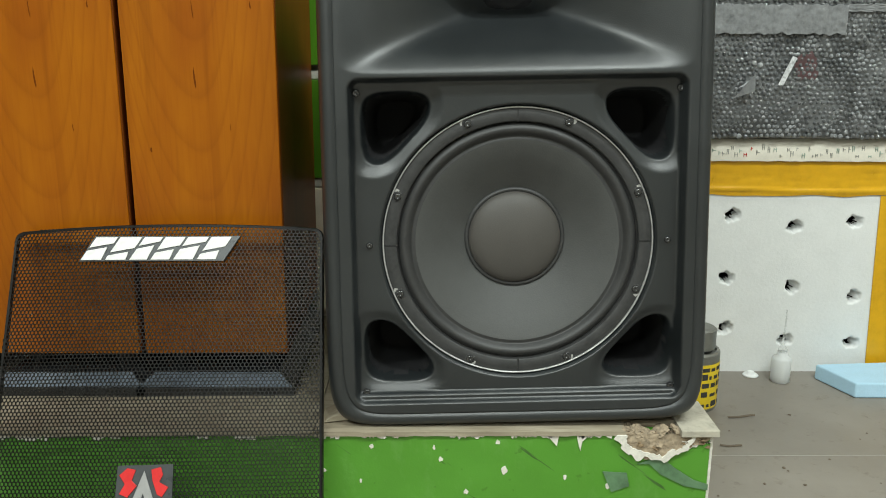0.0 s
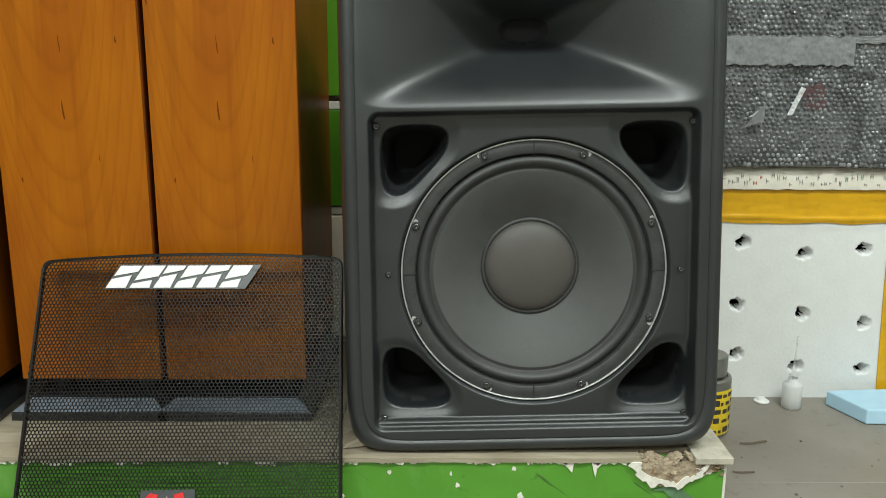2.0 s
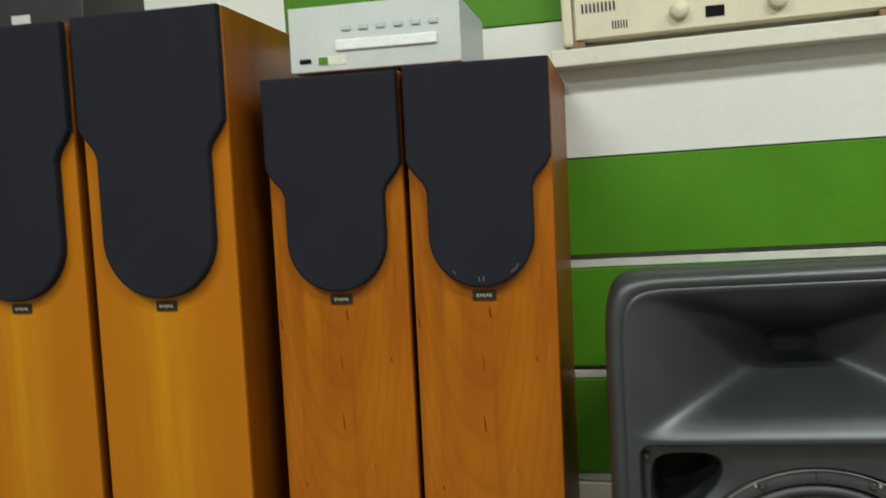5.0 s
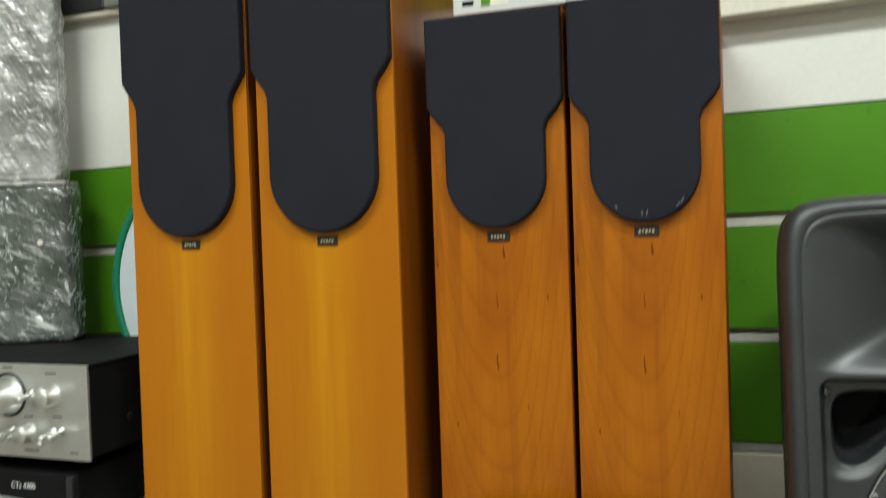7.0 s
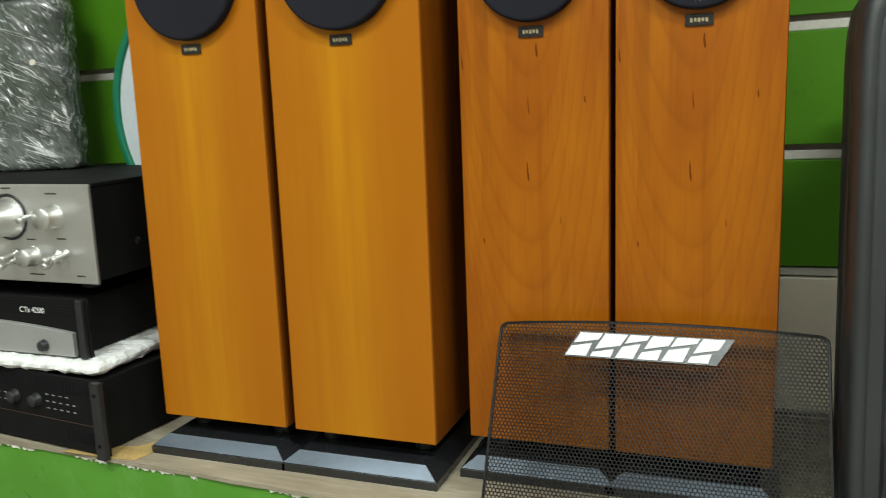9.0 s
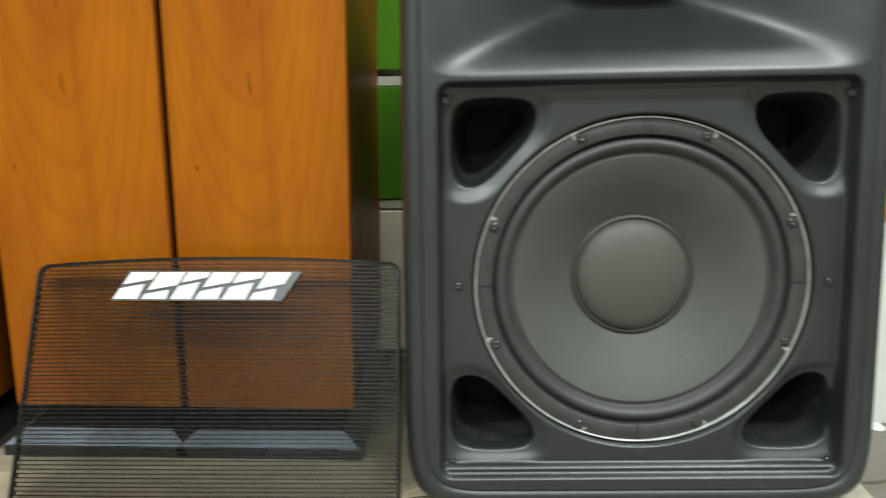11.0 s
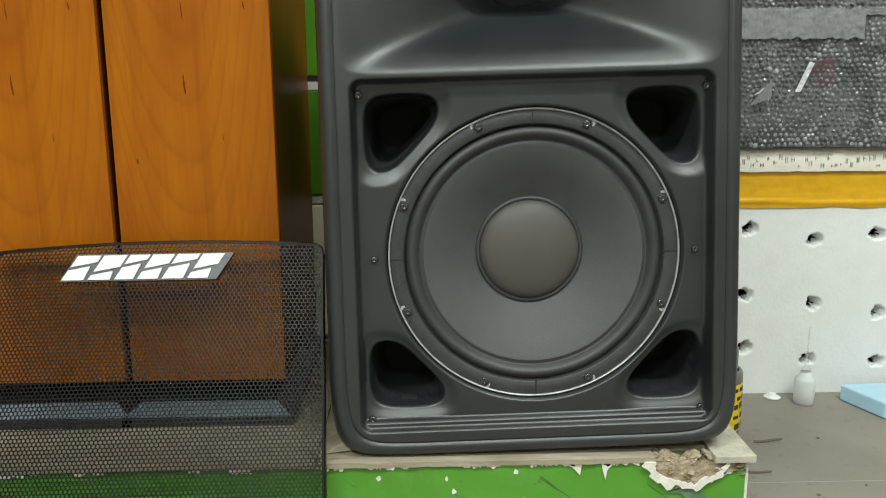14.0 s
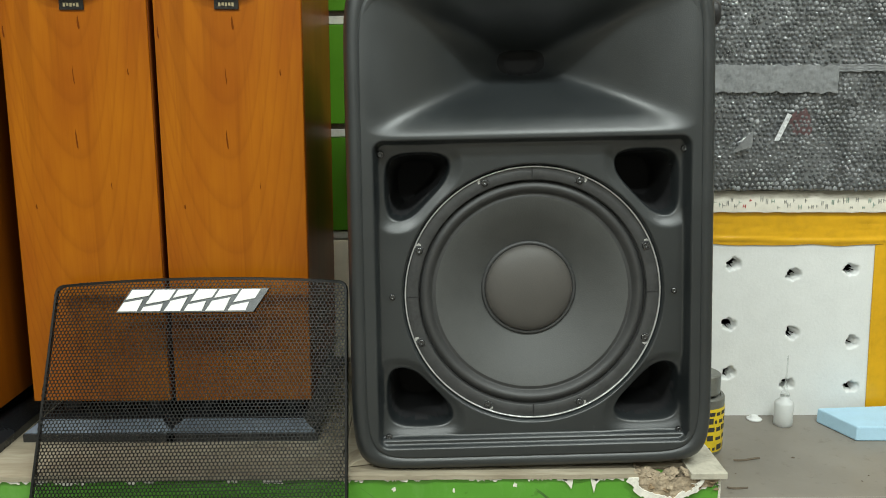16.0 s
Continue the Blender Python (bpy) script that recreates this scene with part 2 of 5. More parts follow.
M_RUBBLE = plain("rubble", (0.285, 0.225, 0.155), 0.9, vary=0.45, scale=70, relief=1.0, fine=160)
M_FOAM = plain("polystyrene", (0.76, 0.77, 0.76), 0.6, vary=0.04, scale=25, relief=0.45, fine=170)
# near-black for shade in holes and slots, and for small dark windows
M_DARK = plain("shade_and_dark_glass", (0.008, 0.008, 0.009), 0.9, vary=0.2)
M_YELLOW = plain("yellow_tape", (0.68, 0.365, 0.008), 0.32, vary=0.12, scale=20, relief=0.15, fine=60)
M_PAPER = plain("printed_paper", (0.66, 0.62, 0.53), 0.6, vary=0.1, scale=40)
M_INK = plain("ink", (0.035, 0.035, 0.03), 0.7)
M_FADED = plain("faded_ink", (0.36, 0.35, 0.32), 0.7)
M_DULLRED = plain("dull_red_print", (0.080, 0.040, 0.042), 0.5, vary=0.5, scale=60)
M_GREENINK = plain("pale_green_ink", (0.33, 0.42, 0.36), 0.7)
M_RED = plain("red_ink", (0.55, 0.03, 0.02), 0.5)
M_FILM_G = film("film_over_green", (0.050, 0.064, 0.052), (0.85, 0.86, 0.84), 22, 0.08, veil=0.13, lines=0.75, turns=(1.05, 1.25, 0.85, 0.35))
M_FILM_S = film("film_silver", (0.17, 0.17, 0.16), (0.82, 0.81, 0.78), 24, 0.08, veil=0.48, lines=0.95, turns=(1.35, 1.7, 0.6))
M_BUBBLE = film("bubble_film", (0.045, 0.048, 0.050), (0.50, 0.51, 0.52), 18, 0.10, veil=0.26, lines=0.30, turns=(1.2, 0.6, 2.1))
m_, t_, b_ = nodes_of("air_bubble_film")
v_ = coords(t_)
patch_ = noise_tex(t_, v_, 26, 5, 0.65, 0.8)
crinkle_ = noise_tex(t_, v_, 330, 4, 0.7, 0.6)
# pale patches and crinkles in the colour stand for the film's glints
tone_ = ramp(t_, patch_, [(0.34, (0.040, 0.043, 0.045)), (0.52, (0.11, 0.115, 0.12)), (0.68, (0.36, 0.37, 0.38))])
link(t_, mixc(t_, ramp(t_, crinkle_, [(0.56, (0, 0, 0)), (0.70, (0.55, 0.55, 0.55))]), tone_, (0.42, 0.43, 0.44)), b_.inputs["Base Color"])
b_.inputs["Roughness"].default_value = 0.07
b_.inputs["Specular IOR Level"].default_value = 1.0
bump(t_, b_, crinkle_, 0.6, 0.0015)
M_AIR = m_
M_CLEAR = plain("packing_tape", (0.19, 0.195, 0.20), 0.16, vary=0.30, scale=45, relief=0.9, fine=130)
# pale pieces of film whose glint is put into the colour
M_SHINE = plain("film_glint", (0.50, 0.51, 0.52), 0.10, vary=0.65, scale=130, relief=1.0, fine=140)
M_BRUSHED = plain("brushed_aluminium", (0.60, 0.60, 0.58), 0.34, 0.85, vary=0.08, scale=8)
M_KNOB = plain("turned_aluminium", (0.66, 0.66, 0.63), 0.36, 0.9, vary=0.1, scale=60)
M_SILVER = plain("silver_panel", (0.38, 0.38, 0.37), 0.4, 0.4, vary=0.08, scale=10)
M_AMPBLACK = plain("amp_case", (0.006, 0.006, 0.006), 0.7, vary=0.25, scale=16, relief=0.2)
M_AMPLINE = plain("dim_brown_line", (0.045, 0.022, 0.014), 0.6)
M_PEFOAM = plain("packing_foam", (0.76, 0.76, 0.74), 0.7, vary=0.12, scale=50, relief=0.8, fine=110)
M_BEIGE = plain("beige_plastic", (0.62, 0.55, 0.41), 0.5, vary=0.08, scale=15)
M_GREYDEV = plain("grey_device", (0.50, 0.51, 0.49), 0.42, vary=0.08, scale=15)
M_GREYSIDE = plain("grey_side", (0.42, 0.47, 0.49), 0.4, vary=0.06, scale=15)
M_SIGN = plain("sign_white", (0.70, 0.75, 0.78), 0.35, vary=0.05, scale=10)
M_SIGNRIM = plain("sign_rim", (0.01, 0.22, 0.12), 0.35, vary=0.1, scale=20)
M_SPONGE = plain("blue_foam", (0.40, 0.60, 0.74), 0.85, vary=0.06, scale=30, relief=0.5, fine=300)
M_LABEL_Y = plain("yellow_label", (0.72, 0.52, 0.02), 0.4, vary=0.1, scale=60)
M_TIN = plain("tin_grey", (0.20, 0.20, 0.18), 0.4, 0.5, vary=0.2, scale=50)
M_WIRE = plain("blue_wire", (0.012, 0.03, 0.09), 0.5)
M_LOGOPLATE = plain("logo_plate", (0.05, 0.054, 0.057), 0.3, vary=0.2, scale=80)
M_LOGOWHITE = plain("logo_white", (0.72, 0.72, 0.70), 0.35, vary=0.10, scale=120)
M_LOGOGREY = plain("logo_grey", (0.42, 0.42, 0.42), 0.3, 0.5, vary=0.1, scale=120)
M_LOGORED = plain("logo_red", (0.60, 0.02, 0.02), 0.35)
M_BADGE = plain("badge_black", (0.015, 0.014, 0.013), 0.25)
M_BADGEGOLD = plain("badge_gold", (0.55, 0.47, 0.30), 0.3, 0.7)
M_BROWN = plain("brown_board", (0.20, 0.11, 0.055), 0.6, vary=0.2, scale=30)
M_GREYWOOD = plain("bleached_board", (0.40, 0.37, 0.30), 0.75, vary=0.25, scale=45, relief=0.6, fine=150)
M_TANTAPE = plain("tan_tape", (0.45, 0.31, 0.12), 0.4, vary=0.25, scale=40, relief=0.5, fine=80)
M_GREYTAPE = plain("grey_tape", (0.10, 0.19, 0.10), 0.35, vary=0.4, scale=30, relief=0.4, fine=80)
M_CHIP = plain("wood_chip", (0.13, 0.10, 0.07), 0.8, vary=0.3, scale=80)
M_CEIL = plain("ceiling_paint", (0.75, 0.74, 0.70), 0.8, vary=0.05, scale=3)
M_ROOM = plain("shop_wall_paint", (0.33, 0.31, 0.27), 0.7, vary=0.08, scale=3)

for dull, gloss in ((M_CLOTH, 0.10), (M_GRILLE, 0.17), (M_GREEN, 0.22), (M_DARK, 0.12), (M_PLINTH, 0.8), (M_KNOT, 0.1), (M_AMPBLACK, 0.15), (M_SIDE_G, 0.35)):
    dull.node_tree.nodes["Principled BSDF"].inputs["Specular IOR Level"].default_value = gloss

m_, t_, b_ = nodes_of("clear_bottle")
b_.inputs["Base Color"].default_value = (0.90, 0.92, 0.92, 1)
b_.inputs["Roughness"].default_value = 0.40
b_.inputs["Transmission Weight"].default_value = 0.40
b_.inputs["IOR"].default_value = 1.25
M_BOTTLE = m_
m_, t_, b_ = nodes_of("clear_tip")
b_.inputs["Base Color"].default_value = (0.94, 0.95, 0.95, 1)
b_.inputs["Roughness"].default_value = 0.15
b_.inputs["Transmission Weight"].default_value = 0.92
b_.inputs["IOR"].default_value = 1.08
M_TIP = m_


# ---- mesh helpers ----
def mesh_of(name, verts, faces, material, smooth=False):
    me = bpy.data.meshes.new(name)
    me.from_pydata([tuple(map(float, v)) for v in verts], [], [tuple(map(int, f)) for f in faces])
    me.materials.append(material)
    if smooth:
        me.shade_smooth()
    me.update()
    return me


def mpart(name, me, parent=None, label="", m=None):
    ob = new(name, me)
    if parent is not None:
        ob.parent = parent
    if m is not None:
        ob.matrix_basis = m
    return tagged(ob, label)


def part(name, bm, material, parent=None, label="", m=None, smooth=False):
    me = bpy.data.meshes.new(name)
    bm.to_mesh(me)
    bm.free()
    me.materials.append(material)
    if smooth:
        me.shade_smooth()
    return mpart(name, me, parent, label, m)


def box_bm(x0, x1, y0, y1, z0, z1, bevel=0.0, seg=2):
    bm = bmesh.new()
    bmesh.ops.create_cube(bm, size=1.0)
    for v in bm.verts:
        v.co = Vector(((x0 + x1) / 2 + v.co.x * (x1 - x0), (y0 + y1) / 2 + v.co.y * (y1 - y0), (z0 + z1) / 2 + v.co.z * (z1 - z0)))
    if bevel:
        bmesh.ops.bevel(bm, geom=bm.edges[:], offset=bevel, segments=seg, profile=0.5, affect="EDGES")
    return bm


def box(name, x0, x1, y0, y1, z0, z1, material, parent=None, bevel=0.0, label="", seg=2, m=None):
    return part(name, box_bm(x0, x1, y0, y1, z0, z1, bevel, seg), material, parent, label, m, smooth=False)


def empty(name, m, label, category, group="", kind=""):
    ob = new(name)
    ob.matrix_basis = m
    return tagged(ob, label, category, group, kind)


def revolve(profile, seg=96, axis="y"):
    """(r, h) rows turned round the axis; h runs along it."""
    bm = bmesh.new()
    rings = []
    for r, h in profile:
        ring = []
        if r < 1e-6:
            ring = [bm.verts.new((0, h, 0) if axis == "y" else (0, 0, h))] * seg
        else:
            for k in range(seg):
                a = 2 * math.pi * k / seg
                c, s = r * math.cos(a), r * math.sin(a)
                ring.append(bm.verts.new((c, h, s) if axis == "y" else (c, s, h)))
        rings.append(ring)
    for a, b in zip(rings, rings[1:]):
        for k in range(seg):
            q = [a[k], a[(k + 1) % seg], b[(k + 1) % seg], b[k]]
            u = []
            for v in q:
                if v not in u:
                    u.append(v)
            if len(u) > 2:
                bm.faces.new(u)
    bmesh.ops.recalc_face_normals(bm, faces=bm.faces[:])
    return bm


def prism(points, depth, bevel=0.0, seg=2):
    """A flat outline in x and z, its face at y = -depth, its back at y = 0."""
    bm = bmesh.new()
    front = [bm.verts.new((x, -depth, z)) for x, z in points]
    back = [bm.verts.new((x, 0, z)) for x, z in points]
    f = bm.faces.new(front)
    bm.faces.new(back[::-1])
    n = len(points)
    for k in range(n):
        bm.faces.new((front[k], back[k], back[(k + 1) % n], front[(k + 1) % n]))
    bmesh.ops.recalc_face_normals(bm, faces=bm.faces[:])
    if bevel:
        bmesh.ops.bevel(bm, geom=list(f.edges), offset=bevel, segments=seg, profile=0.5, affect="EDGES")
    return bm


def blob(cx, cz, rx, rz, rng, n=14, rough=0.25):
    """An uneven closed outline."""
    return [(cx + rx * (1 + rng.uniform(-rough, rough)) * math.cos(2 * math.pi * k / n), cz + rz * (1 + rng.uniform(-rough, rough)) * math.sin(2 * math.pi * k / n)) for k in range(n)]


def crumpled_box(w, d, h, amp, step, seed, scale):
    """A box whose skin is pushed in and out, base at z = 0."""
    bm = box_bm(-w / 2, w / 2, -d / 2, d / 2, 0, h, 0.012, 3)
    cuts = int(max(w, h) / step)
    long_edges = [e for e in bm.edges if e.calc_length() > 0.05]
    bmesh.ops.subdivide_edges(bm, edges=long_edges, cuts=cuts, use_grid_fill=True)
    off = Vector((seed * 3.1, seed * 1.7, seed))
    for v in bm.verts:
        n = noise.noise_vector(v.co * scale + off) + 0.5 * noise.noise_vector(v.co * scale * 2.7 + off)
        v.co += n * amp
        v.co.z = max(v.co.z, 0.0)
    bmesh.ops.recalc_face_normals(bm, faces=bm.faces[:])
    return bm


def structure(ob, label, category):
    return tagged(ob, label, category, kind="structure")


# ---- the room ----
structure(box("floor", -2.6, 1.9, -3.6, 1.2, FLOOR_Z - 0.1, FLOOR_Z, M_FLOOR), "scuffed grey painted floor with dust and debris", "floor")
structure(box("wall_west", -2.7, -2.6, -3.6, 1.2, FLOOR_Z, 2.4, M_ROOM), "plain beige shop wall", "wall")
structure(box("wall_east", 1.9, 2.0, -3.6, 1.2, FLOOR_Z, 2.4, M_ROOM), "plain beige shop wall", "wall")
structure(box("wall_south", -2.6, 1.9, -3.7, -3.6, FLOOR_Z, 2.4, M_ROOM), "plain beige shop wall", "wall")
structure(box("wall_bay", -2.6, 1.9, 0.86, 0.96, FLOOR_Z, 2.4, M_ROOM), "plain beige wall behind the packed boxes", "wall")
structure(box("ceiling", -2.7, 2.0, -3.7, 1.2, 2.4, 2.5, M_CEIL), "plain white ceiling", "ceiling")
for lx, ly, lz, lw in LAMPS:
    fx = empty("ceiling_light", pose(lx, ly, 2.4), "white ceiling batten with a fluorescent tube", "ceiling light", "tube lights on the ceiling")
    box("housing", -0.63, 0.63, -0.04, 0.04, -0.06, 0, M_CEIL, fx, 0.006)

WALL_Y = 0.40
wall = structure(box("wall_north", -2.6, 0.279, WALL_Y + 0.010, WALL_Y + 0.045, FLOOR_Z, 2.4, M_CREAM), "slatted shop wall with green and white boards", "wall")
# boards of the wall, sunk grooves between them
ROLL = pose(-0.29, 0, 0, 0, -0.90, 0)
for z0, z1, mat, x0, x1 in ((0.763, 1.40, M_WHITE, -2.2, -0.46), (0.763, 0.983, M_WHITE, -0.459, 0.57), (0.604, 0.761, M_GREEN, -2.2, 0.57), (0.421, 0.582, M_GREEN, -2.2, 0.57), (0.240, 0.398, M_GREEN, -2.2, 0.57), (0.012, 0.222, M_LOWBOARD, -2.2, 0.27), (0.985, 1.17, M_GREEN, -0.459, 0.57), (1.19, 1.40, M_GREEN, -0.459, 0.57)):
    box("wall_board", x0, x1, WALL_Y - 0.012, WALL_Y + 0.004, z0, z1, mat, wall, 0.0012, m=ROLL)
for z0 in (0.583, 0.399, 0.2245):
    box("groove_strip", -2.2, 0.57, WALL_Y - 0.004, WALL_Y + 0.004, z0, z0 + 0.013, M_ALU, wall, 0.001, m=ROLL)

# ---- the platform ----
PLAT_R, PLAT_F = 0.243, -0.046


def edge_y(x):
    """The platform's front edge, which runs back a little past the towers."""
    return PLAT_F + 0.045 * max(0.0, -0.75 - x)


plat = empty("platform", Matrix.Identity(4), "low green painted platform with a worn wooden top and chipped edge", "platform", kind="structure")
def platform_body():
    """Front face as a fine sheet, its upper right edge broken away."""
    nx, nz = 180, 28
    x0, x1 = -2.3, PLAT_R - 0.004
    xs = np.concatenate([np.linspace(x0, -0.3, 40, endpoint=False), np.linspace(-0.3, x1, nx)])
    zs = np.linspace(FLOOR_Z, -0.006, nz)
    vs, fs = [], []
    for z in zs:
        for x in xs:
            dent = 0.0
            k = (x - 0.172) / 0.036
            if abs(k) < 1.25:
                edge = -0.026 + 0.022 * abs(k) ** 1.5 + 0.005 * noise.noise(Vector((x * 90, 0, 3)))
                if z > edge:
                    dent = 0.02 + 0.012 * noise.noise(Vector((x * 70, z * 70, 1)))
            k = (x - 0.222) / 0.022
            if abs(k) < 1 and z > -0.019 + 0.008 * abs(k):
                dent = max(dent, 0.010 + 0.006 * noise.noise(Vector((x * 80, z * 80, 5))))
            vs.append((x, edge_y(x) + 0.004 + dent + 0.0012 * noise.noise(Vector((x * 25, z * 25, 7))), z))
    n = len(xs)
    for j in range(nz - 1):
        for i in range(n - 1):
            fs.append((j * n + i, j * n + i + 1, (j + 1) * n + i + 1, (j + 1) * n + i))
    return mesh_of("front_face", vs, fs, M_PLATGREEN, True)
mpart("front_face", platform_body(), plat, "green painted front with flaked patches")
box("core", -2.3, PLAT_R - 0.004, PLAT_F + 0.080, 0.395, FLOOR_Z, -0.0065, M_RUBBLE, plat)
box("core", 0.10, PLAT_R - 0.004, PLAT_F + 0.030, PLAT_F + 0.080, FLOOR_Z, -0.0065, M_RUBBLE, plat)
box("end_face", PLAT_R - 0.0035, PLAT_R, PLAT_F + 0.006, 0.395, FLOOR_Z, -0.0065, M_PLASTER, plat)
# top boards
def top_board(x0, x1, y0, y1, seed, z1=0.0):
    rng = random.Random(seed)
    n = max(6, int((x1 - x0) / 0.012))
    pts = [(x0 + (x1 - x0) * k / n, y0 + edge_y(x0 + (x1 - x0) * k / n) - PLAT_F + rng.uniform(-0.0012, 0.0012)) for k in range(n + 1)]
    pts += [(x1, y1), (x0, y1)]
    bm = bmesh.new()
    f = bm.faces.new([bm.verts.new((x, y, z1)) for x, y in pts])
    r = bmesh.ops.extrude_face_region(bm, geom=[f])
    for v in r["geom"]:
        if isinstance(v, bmesh.types.BMVert):
            v.co.z -= 0.006
    bmesh.ops.recalc_face_normals(bm, faces=bm.faces[:])
    return part("top_board", bm, M_BOARD, plat)
top_board(-2.3, -1.236, PLAT_F, 0.395, 1)
top_board(-1.235, -0.246, PLAT_F, 0.395, 2)
top_board(-0.245, 0.134, PLAT_F, 0.395, 3, -0.0005)
top_board(0.135, 0.205, PLAT_F + 0.032, 0.395, 4, -0.001)
top_board(0.206, PLAT_R + 0.003, PLAT_F - 0.002, 0.395, 5, 0.0005)
rng = random.Random(11)
for k in range(22):
    bm = bmesh.new()
    r = rng.uniform(0.004, 0.013)
    bmesh.ops.create_icosphere(bm, subdivisions=3, radius=r * 0.85)
    for v in bm.verts:
        v.co *= 1 + 0.45 * noise.noise(v.co * 150 + Vector((k, 0, 0))) + 0.25 * noise.noise(v.co * 480 + Vector((0, k, 0)))
        v.co.z *= 0.5
    x = rng.uniform(0.138, 0.204)
    part("rubble_lump", bm, M_RUBBLE, plat, m=pose(x, PLAT_F + 0.004 + rng.uniform(0.004, 0.022), rng.uniform(-0.020, -0.004), rng.uniform(-25, 40), rng.uniform(-20, 20), rng.uniform(0, 180)))
def broken_core():
    vs, fs, idx = [], [], {}
    nx, nz = 60, 24
    for j in range(nz + 1):
        for i in range(nx + 1):
            x, z = 0.126 + 0.114 * i / nx, -0.048 + 0.036 * j / nz
            e1 = ((x - 0.171) / 0.0425) ** 2 + ((z + 0.016) / 0.0305) ** 2
            e2 = ((x - 0.222) / 0.019) ** 2 + ((z + 0.012) / 0.015) ** 2
            if min(e1, e2) < 1.0:
                n = noise.noise(Vector((x * 120, z * 120, 2))) + 0.5 * noise.noise(Vector((x * 300, z * 300, 6)))
                idx[i, j] = len(vs)
                vs.append((x, PLAT_F + 0.0005 + 0.0018 * n + 0.003 * ((z + 0.048) / 0.036) ** 2, z))
    for (i, j) in idx:
        q = [(i, j), (i + 1, j), (i + 1, j + 1), (i, j + 1)]
        if all(k in idx for k in q):
            fs.append([idx[k] for k in q])
    return mesh_of("broken_core", vs, fs, M_RUBBLE, False)


mpart("broken_core", broken_core(), plat, "crumbling brown core in the broken edge", pose(0, 0, 0.0065))
# flaked white plaster round the break and along the edge
def chip(points, y=PLAT_F + 0.0045, t=0.0025, mat=M_PLASTER, name="plaster_chip"):
    cx = sum(p[0] for p in points) / len(points)
    part(name, prism(points, t), mat, plat, m=pose(0, y + edge_y(cx) - PLAT_F, 0.0068))
def ragged(k, seed, amp):
    return amp * (noise.noise(Vector((k * 0.35, seed, 0))) + 0.6 * noise.noise(Vector((k * 1.3, seed, 4))))


rim, inner = [], []
for k in range(37):
    a = math.pi + math.pi * k / 36
    rim.append((0.170 + (0.0475 + ragged(k, 1, 0.009)) * math.cos(a), -0.012 + (0.0335 + ragged(k, 2, 0.011)) * math.sin(a)))
for k in range(37):
    a = 2 * math.pi - math.pi * k / 36
    inner.append((0.173 + (0.040 + ragged(k, 5, 0.006)) * math.cos(a), -0.012 + (0.0255 + ragged(k, 6, 0.007)) * math.sin(a)))
chip(rim + inner, y=PLAT_F + 0.0008)
low = [(0.203 + 0.037 * k / 14, -0.027 - ragged(k, 9, 0.006) - 0.004 * math.sin(k * 0.45)) for k in range(15)]
top = [(0.240 - 0.037 * k / 14, -0.0215 - ragged(k, 12, 0.004)) for k in range(15)]
chip(low + top)
# thick end of the top board over the break, brown crumbs under it
part("board_end", box_bm(0.2005, 0.2475, PLAT_F - 0.004, PLAT_F + 0.085, -0.0068, 0.0020, 0.0010, 2), M_GREYWOOD, plat, "loose thick end of the worn top board", pose(0, 0, 0, 0, 0, 0))
for k in range(26):
    bm = bmesh.new()
    bmesh.ops.create_icosphere(bm, subdivisions=1, radius=rng.uniform(0.0015, 0.0048))
    for v in bm.verts:
        v.co *= 1 + 0.6 * noise.noise(v.co * 260 + Vector((k, 3, 0)))
        v.co.z *= 0.55
    part("brown_crumb", bm, M_RUST if k % 3 else M_RUBBLE, plat, m=pose(rng.uniform(0.150, 0.238), PLAT_F + rng.uniform(-0.001, 0.010), rng.uniform(-0.024, -0.012), 0, 0, rng.uniform(0, 180)))
x = -0.24
while x < 0.125:
    w = rng.uniform(0.006, 0.030)
    if rng.random() < 0.8:
        n = 7
        low = [(x + w * k / n, -0.013 - rng.uniform(0.0005, 0.005)) for k in range(n + 1)]
        chip(low + [(x + w, -0.0128), (x, -0.0128)])
    x += w + rng.uniform(0, 0.008)
x = -1.5
while x < -0.25:
    w = rng.uniform(0.01, 0.04)
    if rng.random() < 0.7:
        low = [(x + w * k / 7, -0.013 - rng.uniform(0.0005, 0.007)) for k in range(8)]
        chip(low + [(x + w, -0.0128), (x, -0.0128)])
    x += w + rng.uniform(0, 0.012)
chip([(0.038, -0.014), (0.052, -0.014), (0.050, -0.028), (0.046, -0.023)])
chip([(0.074, -0.014), (0.088, -0.014), (0.081, -0.022), (0.079, -0.034), (0.076, -0.023)])
for cx, cz, r in ((-0.176, -0.028, 0.004), (-0.092, -0.045, 0.004), (-0.022, -0.023, 0.004), (-0.013, -0.061, 0.006), (-0.19, -0.075, 0.003), (0.012, -0.014, 0.003), (0.062, -0.07, 0.004), (0.115, -0.082, 0.005), (-0.1, -0.03, 0.003), (-0.06, -0.09, 0.004), (-0.235, -0.06, 0.004)):
    chip(blob(cx, cz, r * 0.62, r * 0.85, rng, 10, 0.4), t=0.0012)
chip([(0.150, -0.052), (0.178, -0.042), (0.198, -0.058), (0.222, -0.074), (0.240, -0.080), (0.240, -0.088), (0.21, -0.082), (0.18, -0.066), (0.165, -0.052)], y=PLAT_F + 0.003, t=0.001, mat=M_GREYTAPE, name="tape_scrap")
chip([(0.108, -0.062), (0.138, -0.064), (0.142, -0.082), (0.120, -0.090)], y=PLAT_F + 0.003, t=0.001, mat=M_GREYTAPE, name="tape_scrap")


